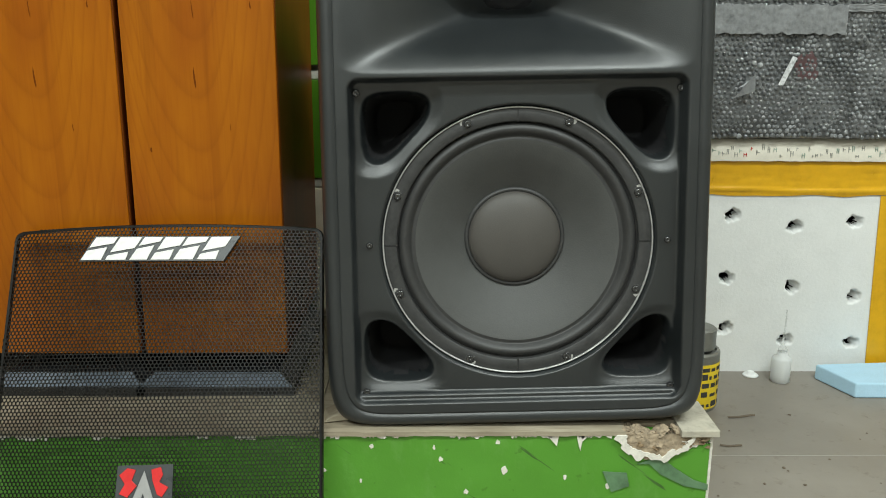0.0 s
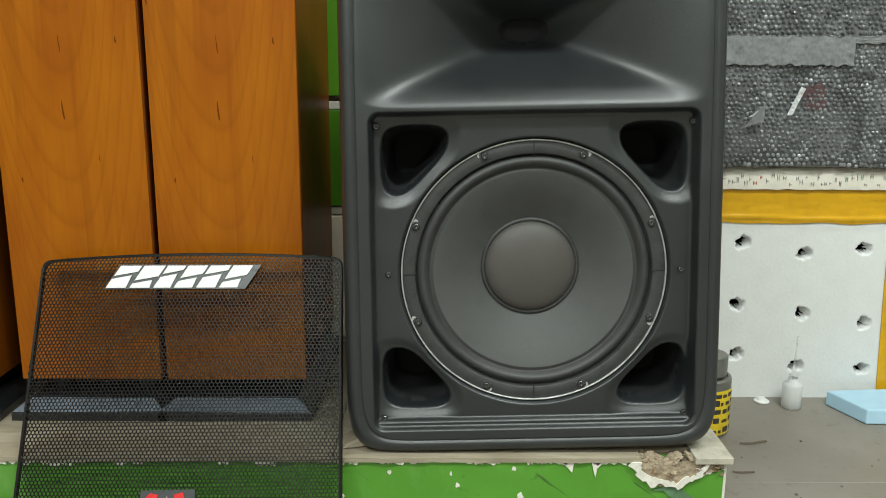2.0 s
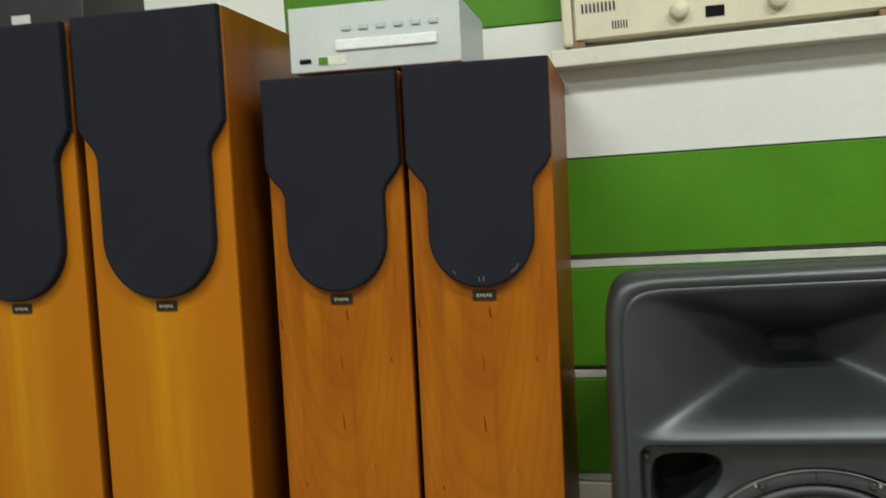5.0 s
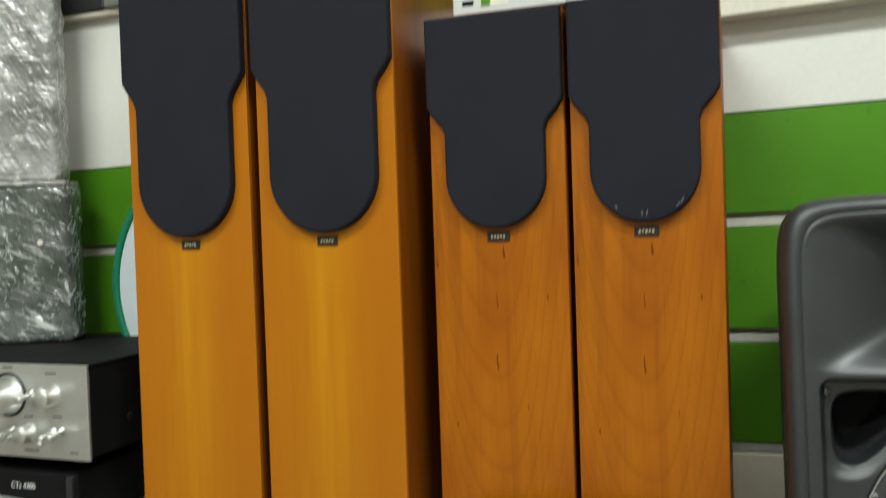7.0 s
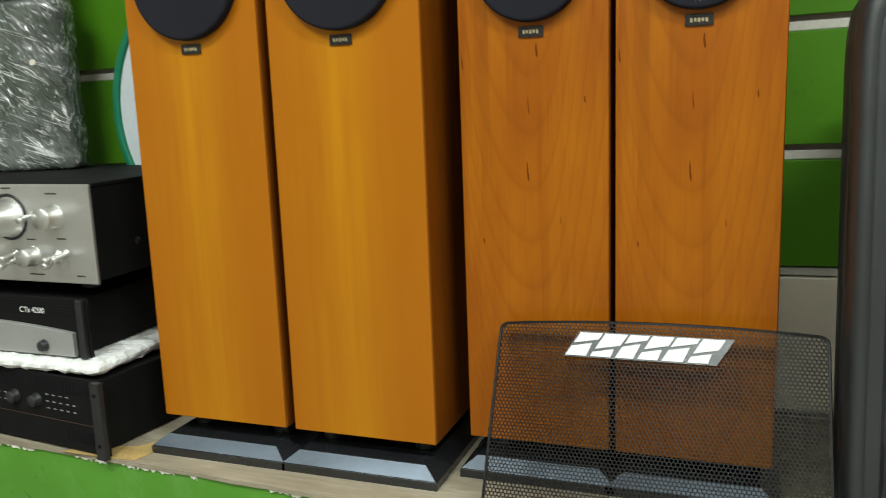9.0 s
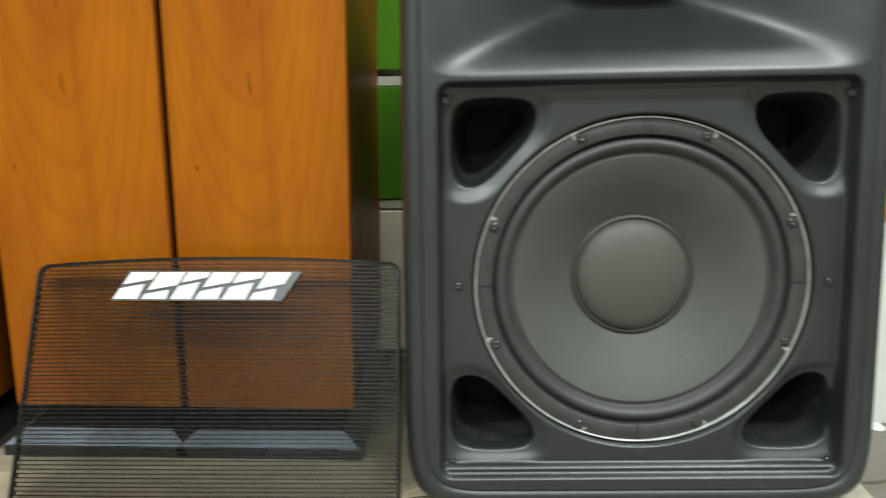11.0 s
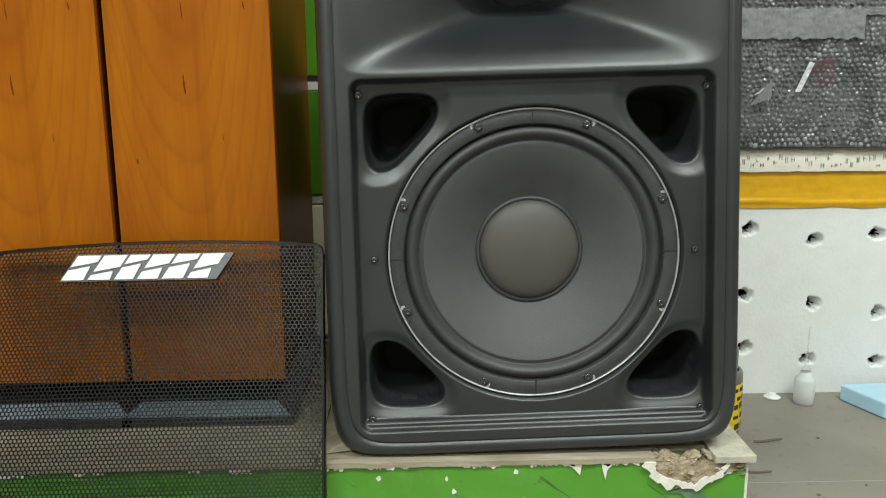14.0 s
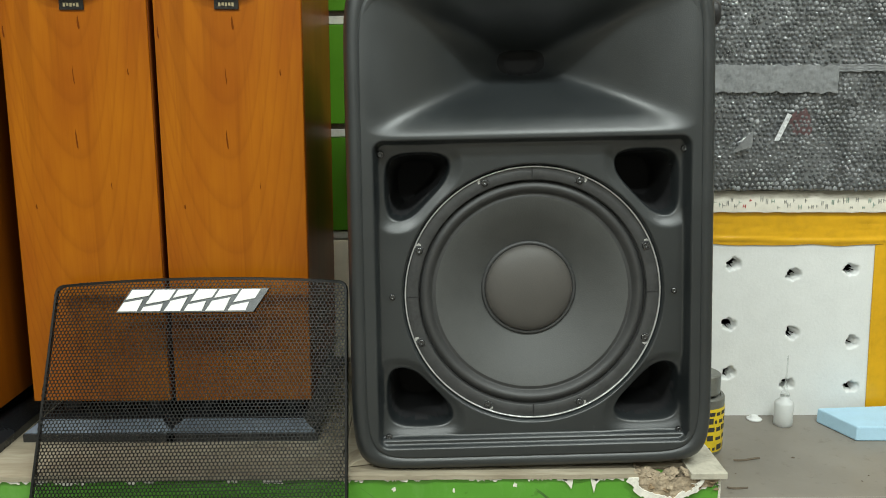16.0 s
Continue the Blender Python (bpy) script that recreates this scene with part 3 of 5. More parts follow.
def flat_scrap(pts, mat, label):
    bm = bmesh.new()
    f = bm.faces.new([bm.verts.new((x, y, 0.0016)) for x, y in pts])
    r = bmesh.ops.extrude_face_region(bm, geom=[f])
    for v in r["geom"]:
        if isinstance(v, bmesh.types.BMVert):
            v.co.z = 0.0004
    bmesh.ops.recalc_face_normals(bm, faces=bm.faces[:])
    part("tape_scrap", bm, mat, plat, label)
flat_scrap([(-1.300, -0.026), (-1.215, -0.027), (-1.165, -0.022), (-1.150, 0.030), (-1.172, 0.052), (-1.195, 0.020), (-1.255, 0.002)], M_TANTAPE, "torn tan tape stuck to the top boards")


# ---- stage loudspeaker ----
spk = empty("stage_loudspeaker", pose(0.0, -0.0085, 0.2265, -2.8, -1.35, 0) @ pose(0, 0, -0.2265), "black moulded plastic stage loudspeaker with its front grille taken off", "loudspeaker")
SA, SB, SC, SN = 0.2283, 0.3105, 0.3110, 13.0   # half width, half height, centre height, squareness
TAPER, XO = 0.0156, -0.0028   # narrower towards the top; the shell sits a little to one side of its driver


def outline(inset, n=220, dn=0.0):
    out = []
    for k in range(n):
        a = 2 * math.pi * (k + 0.5) / n
        c, s = math.cos(a), math.sin(a)
        u = (SA - inset) * math.copysign(abs(c) ** (2 / SN), c)
        v = (SB - inset) * math.copysign(abs(s) ** (2 / SN), s)
        out.append((XO + u * (1 - TAPER * (v / SB)), SC + v))
    return out


def cabinet_shell():
    rows = [(0.0255, 0.0165), (0.0225, 0.0180), (0.0205, 0.0178), (0.0198, 0.0166), (0.0190, 0.0166), (0.0182, 0.0182), (0.012, 0.0190), (0.007, 0.0165), (0.0035, 0.0105), (0.0008, 0.002), (0.0, -0.020), (0.0025, -0.0225), (0.0025, -0.025), (0.0, -0.0275), (0.0, -0.10), (0.012, -0.16), (0.05, -0.285), (0.07, -0.30), (0.16, -0.305)]
    vs, fs = [], []
    n = 220
    for ins, h in rows:
        vs += [(u, -h, w) for u, w in outline(ins, n)]
    for j in range(len(rows) - 1):
        for k in range(n):
            fs.append((j * n + k, (j + 1) * n + k, (j + 1) * n + (k + 1) % n, j * n + (k + 1) % n))
    fs.append(tuple((len(rows) - 1) * n + k for k in range(n)))
    return mesh_of("cabinet", vs, fs, M_PLASTIC, True)


def sstep(a, b, x):
    t = np.clip((x - a) / (b - a), 0, 1)
    return t * t * (3 - 2 * t)


WC = 0.2265      # woofer centre height


def front_height(u, w):
    """Height of the moulded front over the baffle plane."""
    rim = 0.018
    au = np.abs(u)
    # recess for the grille: a rounded rectangle
    cx, cw, hw, rad = -0.0018, 0.2270, 0.1945, 0.014
    hx = 0.1955 * (1 - TAPER * (w - SC) / SB)
    qx, qw = np.abs(u - cx) - hx + rad, np.abs(w - cw) - hw + rad
    d = np.hypot(np.maximum(qx, 0), np.maximum(qw, 0)) + np.minimum(np.maximum(qx, qw), 0) - rad
    h = rim * sstep(-0.006, 0.0, d)
    # sill along the bottom of the recess
    h = np.maximum(h, 0.009 * (1 - sstep(0.0405, 0.0430, w)) * (d < 0))
    # horn mouth
    tw, tz = 0.024, 0.520
    up = (w - tz - 0.014) / (0.601 - tz - 0.014)
    dn = (tz - 0.014 - w) / (tz - 0.014 - 0.4250)
    side = (np.abs(u - XO) - tw) / (0.2025 - tw)
    t = np.maximum(np.maximum(up, dn), side)
    soft = 0.075
    t = soft * np.log(np.exp(np.clip(up, -1, 2) / soft) + np.exp(np.clip(dn, -1, 2) / soft) + np.exp(np.clip(side, -1, 2) / soft))
    t = np.clip(t, 0, 1)
    horn = rim - 0.130 * (1 - t) ** 1.5
    h = np.where((w > 0.4225) & (t < 1), np.minimum(horn, rim), h)
    # four ports, one in each corner of the recess
    pw = np.abs(w - WC)
    r = np.hypot(u, w - WC)
    k = 0.011
    out_u, out_w = np.where(w > WC, 0.1835, 0.1885), np.where(w > WC, 0.1790, 0.1720)
    e = np.stack([au - out_u, 0.097 - au, pw - out_w, 0.090 - pw, 0.1760 - r])
    dist = k * np.log(np.exp(np.clip(e / k, -30, 30)).sum(0))
    port = -0.100 * (1 - sstep(-0.011, 0.0015, dist)) - 0.006 * (1 - sstep(0.0, 0.014, dist))
    h = np.where(d < -0.006, h + port, h)
    h = h - 0.010 * (1 - sstep(0.1630, 0.1660, np.hypot(u, w - WC + 0.0025)))
    return h


def cabinet_front():
    step = 0.0015
    us = np.arange(-0.216, 0.2101, step)
    ws = np.arange(0.012, 0.6145, step)
    U, W = np.meshgrid(us, ws)
    H = front_height(U, W)
    v = (W - SC)
    tu = (U - XO) / (1 - TAPER * (v / SB))
    inside = (np.abs(tu / (SA - 0.021)) ** SN + np.abs(v / (SB - 0.021)) ** SN < 1) & (np.hypot(U, W - WC + 0.0025) > 0.1565)
    idx = -np.ones(U.shape, int)
    idx[inside] = np.arange(inside.sum())
    vs = np.stack([U[inside], -H[inside], W[inside]], 1)
    a, b, c, d = idx[:-1, :-1], idx[:-1, 1:], idx[1:, 1:], idx[1:, :-1]
    ok = (a >= 0) & (b >= 0) & (c >= 0) & (d >= 0)
    fs = np.stack([a[ok], b[ok], c[ok], d[ok]], 1)
    hq, uq, wq = H[inside][fs], U[inside][fs].mean(1), W[inside][fs].mean(1)
    # deep faces of ports and throat, coloured black in place of shade
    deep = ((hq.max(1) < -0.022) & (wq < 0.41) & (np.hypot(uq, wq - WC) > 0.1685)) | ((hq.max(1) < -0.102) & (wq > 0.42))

    def piece(name, keep, mat):
        sub = fs[keep]
        used = np.unique(sub)
        back = np.zeros(len(vs), int)
        back[used] = np.arange(len(used))
        return mesh_of(name, vs[used], back[sub], mat, True)
    out = [("front_moulding", piece("front_moulding", ~deep, M_PLASTIC), "moulded front with a flared horn and four ports")]
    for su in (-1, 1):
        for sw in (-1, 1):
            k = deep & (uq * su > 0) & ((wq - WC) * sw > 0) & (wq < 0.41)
            out.append(("port", piece("port", k, M_PORT_SHADE), "deep part of a bass port, coloured black for its shade"))
    out.append(("horn_throat", piece("horn_throat", deep & (wq > 0.41), M_PORT_SHADE), "horn throat, coloured black for its shade"))
    return out


mpart("cabinet", cabinet_shell(), spk)
for pname, pmesh, plabel in cabinet_front():
    mpart(pname, pmesh, spk, plabel)
AT = pose(0, 0.009, WC - 0.0025) @ Matrix.Diagonal((1.036, 1.0, 1.036, 1))
woofer = new("woofer")
woofer.parent, woofer.matrix_basis = spk, AT
tagged(woofer, "large woofer with a dark paper cone")
part("frame_ring", revolve([(0.1402, 0.012), (0.1402, -0.0005), (0.1412, -0.0015), (0.1545, -0.0015), (0.1555, -0.0005), (0.1555, 0.006)], 160), M_GASKET, woofer, "dark gasket ring", smooth=True)
# metal edge as a pale ring, its highlight put into the colour
part("rim", revolve([(0.1553, 0.004), (0.1550, -0.0030), (0.1560, -0.0042), (0.1570, -0.0030), (0.1568, 0.004)], 160), M_RIM, woofer, "thin metal rim, pale for its edge highlight", smooth=True)
prof = [(0.1407, 0.002), (0.1402, 0.0075), (0.1388, 0.0075)]
for k in range(13):
    a = math.pi * k / 12
    prof.append((0.1382 - 0.0140 * k / 12, 0.0050 + 0.0015 * k / 12 - 0.0056 * math.sin(a)))
prof += [(0.1232, 0.0082), (0.1215, 0.0070), (0.1180, 0.0072)]
part("surround", revolve(prof, 160), M_RUBBER, woofer, "black double-roll surround", smooth=True)
part("cone", revolve([(0.119, 0.0066), (0.1160, 0.0075), (0.095, 0.020), (0.078, 0.032), (0.0605, 0.044), (0.056, 0.047)], 160), M_CONE, woofer, "dark grey paper cone", smooth=True)
prof = [(0.0605, 0.0440), (0.0590, 0.0410), (0.0570, 0.0410), (0.0550, 0.0430)]
part("cap_collar", revolve(prof, 96), M_RUBBER, woofer, "glued edge of the cap", smooth=True)
R_CAP, H_CAP = 0.0555, 0.017
prof = [(R_CAP * math.sin(math.pi / 2 * k / 14), 0.0425 - H_CAP * math.cos(math.pi / 2 * k / 14)) for k in range(14, 0, -1)] + [(0, 0.0425 - H_CAP)]
part("dust_cap", revolve(prof, 96), M_CAP, woofer, "smooth grey dust cap", smooth=True)


def screw_mesh():
    bm = revolve([(0.0045, 0.001), (0.0045, -0.0012), (0.0036, -0.0026), (0.0022, -0.0030), (0.0014, -0.0022), (0, -0.0018)], 18)
    me = bpy.data.meshes.new("screw")
    bm.to_mesh(me)
    bm.free()
    me.materials.append(M_SCREW)
    me.shade_smooth()
    return me


SCREW = screw_mesh()
for k in range(8):
    a = math.radians(22.5 + 45 * k)
    mpart("screw", SCREW, woofer, m=pose(0.1492 * math.cos(a), -0.0015, 0.1492 * math.sin(a)))
    cl = part("clip", prism([(-0.006, 0.002), (-0.004, 0.0055), (0.004, 0.0055), (0.006, 0.002), (0.005, -0.004), (-0.005, -0.004)], 0.0012, 0.0004, 1), M_GASKET, woofer, m=pose(0.1492 * math.cos(a), -0.0012, 0.1492 * math.sin(a), 0, 90 - math.degrees(a), 0))
for k, side in enumerate((1, -1, 1, -1, -1, 1, 1, -1)):
    a = math.radians(22.5 + 45 * k) + 0.030 * side
    part("bare_patch", prism([(-0.0035, -0.0015), (0.0030, -0.0022), (0.0042, 0.0016), (0.0004, 0.0036), (-0.0030, 0.0020)], 0.0006), M_RIM, woofer, "small bright metal patch beside a screw", pose(0.1520 * math.cos(a), -0.0014, 0.1520 * math.sin(a), 0, 90 - math.degrees(a), 0))
for k in range(4):
    a = math.radians(90 * k)
    part("tab", prism([(-0.0007, -0.008), (0.0007, -0.008), (0.0007, 0.008), (-0.0007, 0.008)], 0.0006), M_BLACK, woofer, m=pose(0.147 * math.cos(a), -0.0014, 0.147 * math.sin(a), 0, 90 - math.degrees(a), 0))
for u, w, s in ((-0.187, 0.4045, 1.0), (0.187, 0.4045, 1.0), (-0.187, 0.0435, 1.0), (0.187, 0.0435, 1.0), (-0.1775, WC, 0.85), (0.1775, WC, 0.85)):
    mpart("screw", SCREW, spk, m=pose(u, -0.001, w) @ Matrix.Scale(s, 4))
part("side_knob", revolve([(0.0, -0.014), (0.014, -0.013), (0.017, -0.007), (0.017, 0.02)], 24), M_BLACK, spk, m=pose(0.231, 0.056, 0.572, 0, 0, 90), smooth=True)


# ---- the grille that leans on the platform ----
G_TL, G_TR = Vector((-0.627, 0.060, 0.2215)), Vector((-0.240, 0.055, 0.2290))
lean = math.radians(26.5)
gx = (G_TR - G_TL).normalized()
gz = Vector((0, math.sin(lean), math.cos(lean)))
gz = (gz - gx * gz.dot(gx)).normalized()
gy = gz.cross(gx)
GW = (G_TR - G_TL).length
GH = 0.398
gm = Matrix((gx, gy, gz)).transposed().to_4x4()
gm.translation = G_TL + gx * (GW / 2) - gz * GH
grille = empty("speaker_grille", gm, "black perforated steel speaker grille leaning on the green platform", "speaker grille")


def g_half(v):
    """Half width at height v over the foot: a little wider below."""
    return GW / 2 + 0.006 * (1 - v / GH)


def g_bow(u, v):
    return -0.010 * (1 - (u / (GW / 2)) ** 2)


def g_top(u):
    return GH + 0.0055 * (1 - (u / (GW / 2)) ** 2)


def perforated():
    pitch, web = 0.0049, 0.77
    R = pitch / math.sqrt(3)
    dv = pitch * math.sqrt(3) / 2
    key, vs, fs = {}, [], []

    def vert(u, v, y):
        kk = (round(u * 2e5), round(v * 2e5), round(y * 1e5))
        if kk not in key:
            key[kk] = len(vs)
            vs.append((u, g_bow(u, v) + y, v))
        return key[kk]
    rows = int(GH / dv) + 2
    for j in range(rows):
        v = j * dv + 0.003
        off = pitch / 2 if j % 2 else 0
        n = int(g_half(v) / pitch) + 1
        for i in range(-n, n + 1):
            u = i * pitch + off
            if abs(u) > g_half(v) - 0.002 or v > g_top(u) - 0.002:
                continue
            cu, cv = g_half(v) - abs(u), g_top(u) - v
            if cu < 0.012 and cv < 0.012 and math.hypot(0.012 - cu, 0.012 - cv) > 0.011:
                continue
            o, q, b = [], [], []
            for k in range(6):
                a = math.radians(60 * k + 30)
                c, s = math.cos(a), math.sin(a)
                o.append(vert(u + R * c, v + R * s, 0))
                q.append(vert(u + R * web * c, v + R * web * s, 0.00001))
                b.append(vert(u + R * web * c, v + R * web * s, 0.0012))
            for k in range(6):
                k2 = (k + 1) % 6
                fs.append((o[k], o[k2], q[k2], q[k]))
                fs.append((q[k], q[k2], b[k2], b[k]))
    return mesh_of("perforated_sheet", vs, fs, M_GRILLE)


mpart("perforated_sheet", perforated(), grille, "black steel sheet with hexagonal holes")


def grille_rim():
    pts = []
    n = 60
    for k in range(n + 1):
        u = -GW / 2 + 0.010 + (GW - 0.020) * k / n
        pts.append((u, g_top(u)))
    for k in range(1, 5):
        a = math.pi / 2 * (1 - k / 5)
        pts.append((GW / 2 - 0.010 + 0.010 * math.cos(a), GH - 0.010 + 0.010 * math.sin(a)))
    for k in range(20, -1, -1):
        v = (GH - 0.012) * k / 20
        pts.append((g_half(v), v))
    for k in range(n + 1):
        pts.append((g_half(0) * (1 - 2 * k / n), 0))
    for k in range(1, 21):
        v = (GH - 0.012) * k / 20
        pts.append((-g_half(v), v))
    for k in range(4, 0, -1):
        a = math.pi / 2 * (1 - k / 5)
        pts.append((-GW / 2 + 0.010 - 0.010 * math.cos(a), GH - 0.010 + 0.010 * math.sin(a)))
    vs, fs = [], []
    n = len(pts)
    for ins, y in ((0.0035, -0.0002), (0.001, -0.0004), (0.0, 0.001), (0.0, 0.011), (0.0012, 0.011), (0.0012, 0.001)):
        for u, v in pts:
            f = 1 - ins / (GW / 2)
            uu, vv = u * f, GH / 2 + (v - GH / 2) * (1 - ins / (GH / 2))
            vs.append((uu, g_bow(u, v) + y, vv))
    for j in range(5):
        for k in range(n):
            fs.append((j * n + k, (j + 1) * n + k, (j + 1) * n + (k + 1) % n, j * n + (k + 1) % n))
    return mesh_of("folded_rim", vs, fs, M_GRILLE)


mpart("folded_rim", grille_rim(), grille)


def on_grille(name, pts, depth, mat, parent=None, lift=0.0, label=""):
    """pts: metres from the left edge and down from the top corner line."""
    q = [(u - GW / 2, GH - v) for u, v in pts]
    cu, cv = sum(p[0] for p in q) / len(q), sum(p[1] for p in q) / len(q)
    bm = prism([(a - cu, b - cv) for a, b in q], depth, 0.0003, 1)
    loc = pose(cu, g_bow(cu, cv) - lift, cv)
    if parent is not None:
        at = parent.matrix_basis.translation
        loc = pose(cu - at.x, -lift, cv - at.z)
    return part(name, bm, mat, parent or grille, label, loc)


plate = on_grille("name_plate", [(0.0885, 0.0415), (0.1065, 0.0095), (0.2870, 0.0115), (0.2670, 0.0430)], 0.0035, M_LOGOPLATE, label="dark slanted plate with white angular shapes")
def slant(u0, u1, v0, v1):
    """A leaning block on the plate: u measured along its foot, v from 0 foot to 1 head."""
    base, h = 0.0885, 0.0300
    def at(u, v):
        return (base + u + 0.0185 * v, 0.0405 - h * v + 0.008 * u)
    return [at(u0, v0), at(u1, v0), at(u1, v1), at(u0, v1)]
def leaning(rows):
    """Corners (along the foot, height from 0 to 1) carried onto the slanted plate."""
    return [slant(u, u + 0.001, v, 1.0)[0] for u, v in rows]
for u0, u1, cut in ((0.002, 0.029, 0.55), (0.032, 0.059, 0.35), (0.062, 0.085, 0.62), (0.088, 0.113, 0.45), (0.116, 0.142, 0.60), (0.145, 0.170, 0.40)):
    w = u1 - u0
    # each block is parted by a slanting dark slit
    on_grille("white_shape", leaning([(u0, 0.97), (u1, 0.97), (u1, cut + 0.16), (u0, cut - 0.02)]), 0.0012, M_LOGOWHITE, plate, 0.0036)
    on_grille("white_shape", leaning([(u0, cut - 0.14), (u1 - 0.18 * w, cut + 0.01), (u1 - 0.06 * w, 0.02), (u0, 0.02)]), 0.0012, M_LOGOWHITE, plate, 0.0036)
emb = on_grille("emblem_plate", [(0.154, 0.286), (0.219, 0.285), (0.220, 0.352), (0.153, 0.353)], 0.003, M_LOGOPLATE, label="dark square emblem with grey and red shapes")
on_grille("grey_shape", [(0.186, 0.292), (0.206, 0.345), (0.196, 0.345), (0.186, 0.318), (0.176, 0.345), (0.166, 0.345)], 0.0012, M_LOGOGREY, emb, 0.0031)
on_grille("red_shape", [(0.157, 0.297), (0.166, 0.289), (0.176, 0.291), (0.172, 0.303), (0.178, 0.309), (0.168, 0.322), (0.158, 0.318), (0.164, 0.307)], 0.0010, M_LOGORED, emb, 0.0031)
on_grille("red_shape", [(0.194, 0.291), (0.205, 0.288), (0.208, 0.297), (0.204, 0.305), (0.215, 0.311), (0.208, 0.322), (0.202, 0.319), (0.196, 0.303)], 0.0010, M_LOGORED, emb, 0.0031)


# ---- tower loudspeakers ----
def tower(x0, x1, y, z0, z1, depth, mat, grille_z, r, name, label, group, knots, square=False):
    w = x1 - x0
    th = empty("tower_loudspeaker", pose((x0 + x1) / 2, y, 0), label, "tower loudspeaker", group)
    # cabinet sides take the shaded veneer, the front panel the plain one
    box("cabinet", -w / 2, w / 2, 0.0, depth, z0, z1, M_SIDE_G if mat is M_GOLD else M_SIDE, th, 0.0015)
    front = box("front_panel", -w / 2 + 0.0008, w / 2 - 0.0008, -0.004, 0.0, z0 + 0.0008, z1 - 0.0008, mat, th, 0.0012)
    nt, nb, bot = grille_z
    bdz = bot
    bot -= 0.005
    cz = bot + r
    pts = [(-w / 2 + 0.001, z1 - 0.001), (-w / 2 + 0.001, nt), (-w / 2 + 0.008, nt - 0.012), (-r - 0.004, nb + 0.008), (-r, nb - 0.004)]
    for k in range(33):
        a = math.pi + math.pi * k / 32
        pts.append((r * math.cos(a), cz + r * math.sin(a)))
    pts += [(r, nb - 0.004), (r + 0.004, nb + 0.008), (w / 2 - 0.008, nt - 0.012), (w / 2 - 0.001, nt), (w / 2 - 0.001, z1 - 0.001)]
    part("grille", prism(pts, 0.015, 0.004, 3), M_CLOTH, th, "dark blue-black cloth grille", m=pose(0, -0.0042, 0))
    bd = box("badge", -0.0155, 0.0155, -0.0065, -0.0042, bdz - 0.0225, bdz - 0.0095, M_BADGE, th, 0.0006, "small dark badge")
    for k in range(5):
        box("badge_mark", -0.010 + 0.0042 * k, -0.0072 + 0.0042 * k, -0.0069, -0.0064, bdz - 0.0185 + (0.0008 if k % 2 else 0), bdz - 0.0140, M_BADGEGOLD, bd)
    for kx, kz, wide, tall in knots:
        kb = bmesh.new()
        bmesh.ops.create_icosphere(kb, subdivisions=2, radius=1.0)
        for v in kb.verts:
            v.co = Vector((v.co.x * wide * (1 - 0.4 * v.co.z) + 0.0005 * v.co.z * v.co.z, v.co.y * 0.0003, v.co.z * tall * (1 + 0.2 * noise.noise(v.co * 2))))
        part("knot", kb, M_KNOT, front, m=pose(kx, -0.004, kz, 0, -4, 0))
    # base: sloped plinth on the platform, short posts under the cabinet
    bw = w / 2 + 0.009
    toe = -0.031 if mat is M_GOLD else -0.0245
    bm = bmesh.new()
    lo = [bm.verts.new((a, b, 0.0)) for a, b in ((-bw, toe), (bw, toe), (bw, depth - 0.01), (-bw, depth - 0.01))]
    mid = [bm.verts.new((v.co.x, v.co.y, 0.011)) for v in lo]
    hi = [bm.verts.new((a, b, 0.027)) for a, b in ((-bw + 0.022, toe + 0.018), (bw - 0.022, toe + 0.018), (bw - 0.022, depth - 0.030), (-bw + 0.022, depth - 0.030))]
    for a, b in ((lo, mid), (mid, hi)):
        for k in range(4):
            bm.faces.new((a[k], a[(k + 1) % 4], b[(k + 1) % 4], b[k]))
    bm.faces.new(hi)
    bm.faces.new(lo[::-1])
    bmesh.ops.recalc_face_normals(bm, faces=bm.faces[:])
    plinth = part("plinth", bm, M_PLINTH, th, "glossy black sloped plinth")
    # thin pale strip laid on the slope, with the reflection in its colour
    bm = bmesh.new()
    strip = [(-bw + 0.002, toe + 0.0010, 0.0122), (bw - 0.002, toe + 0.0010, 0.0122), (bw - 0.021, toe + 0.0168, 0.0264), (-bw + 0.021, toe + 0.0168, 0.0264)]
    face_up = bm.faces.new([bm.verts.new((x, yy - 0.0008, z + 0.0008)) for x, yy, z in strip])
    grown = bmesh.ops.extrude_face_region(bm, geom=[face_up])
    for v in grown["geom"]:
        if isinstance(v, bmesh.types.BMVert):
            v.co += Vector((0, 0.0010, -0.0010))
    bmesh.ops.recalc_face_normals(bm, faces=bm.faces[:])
    part("front_bevel", bm, M_BEVEL_SHEEN, plinth, "pale bluish strip on the front slope for its reflection")
    for a in (-w / 2 + 0.035, w / 2 - 0.035):
        for b in (0.045, depth - 0.05):
            part("post", revolve([(0.0, 0.022), (0.014, 0.022), (0.014, z0 + 0.001), (0, z0 + 0.001)], 20, "z"), M_BLACK, th, m=pose(a, b, 0))
    return th


# position on the board, half width, half height; the two boards were cut from one log
KN = [(-0.0667, 0.324, 0.0011, 0.0034), (0.0650, 0.4995, 0.0009, 0.0045), (-0.0072, 0.413, 0.0011, 0.0130), (-0.0052, 0.495, 0.0006, 0.0120), (0.0060, 0.561, 0.0014, 0.0090), (-0.0895, 0.549, 0.0010, 0.0080), (0.0340, 0.352, 0.0004, 0.0050)]
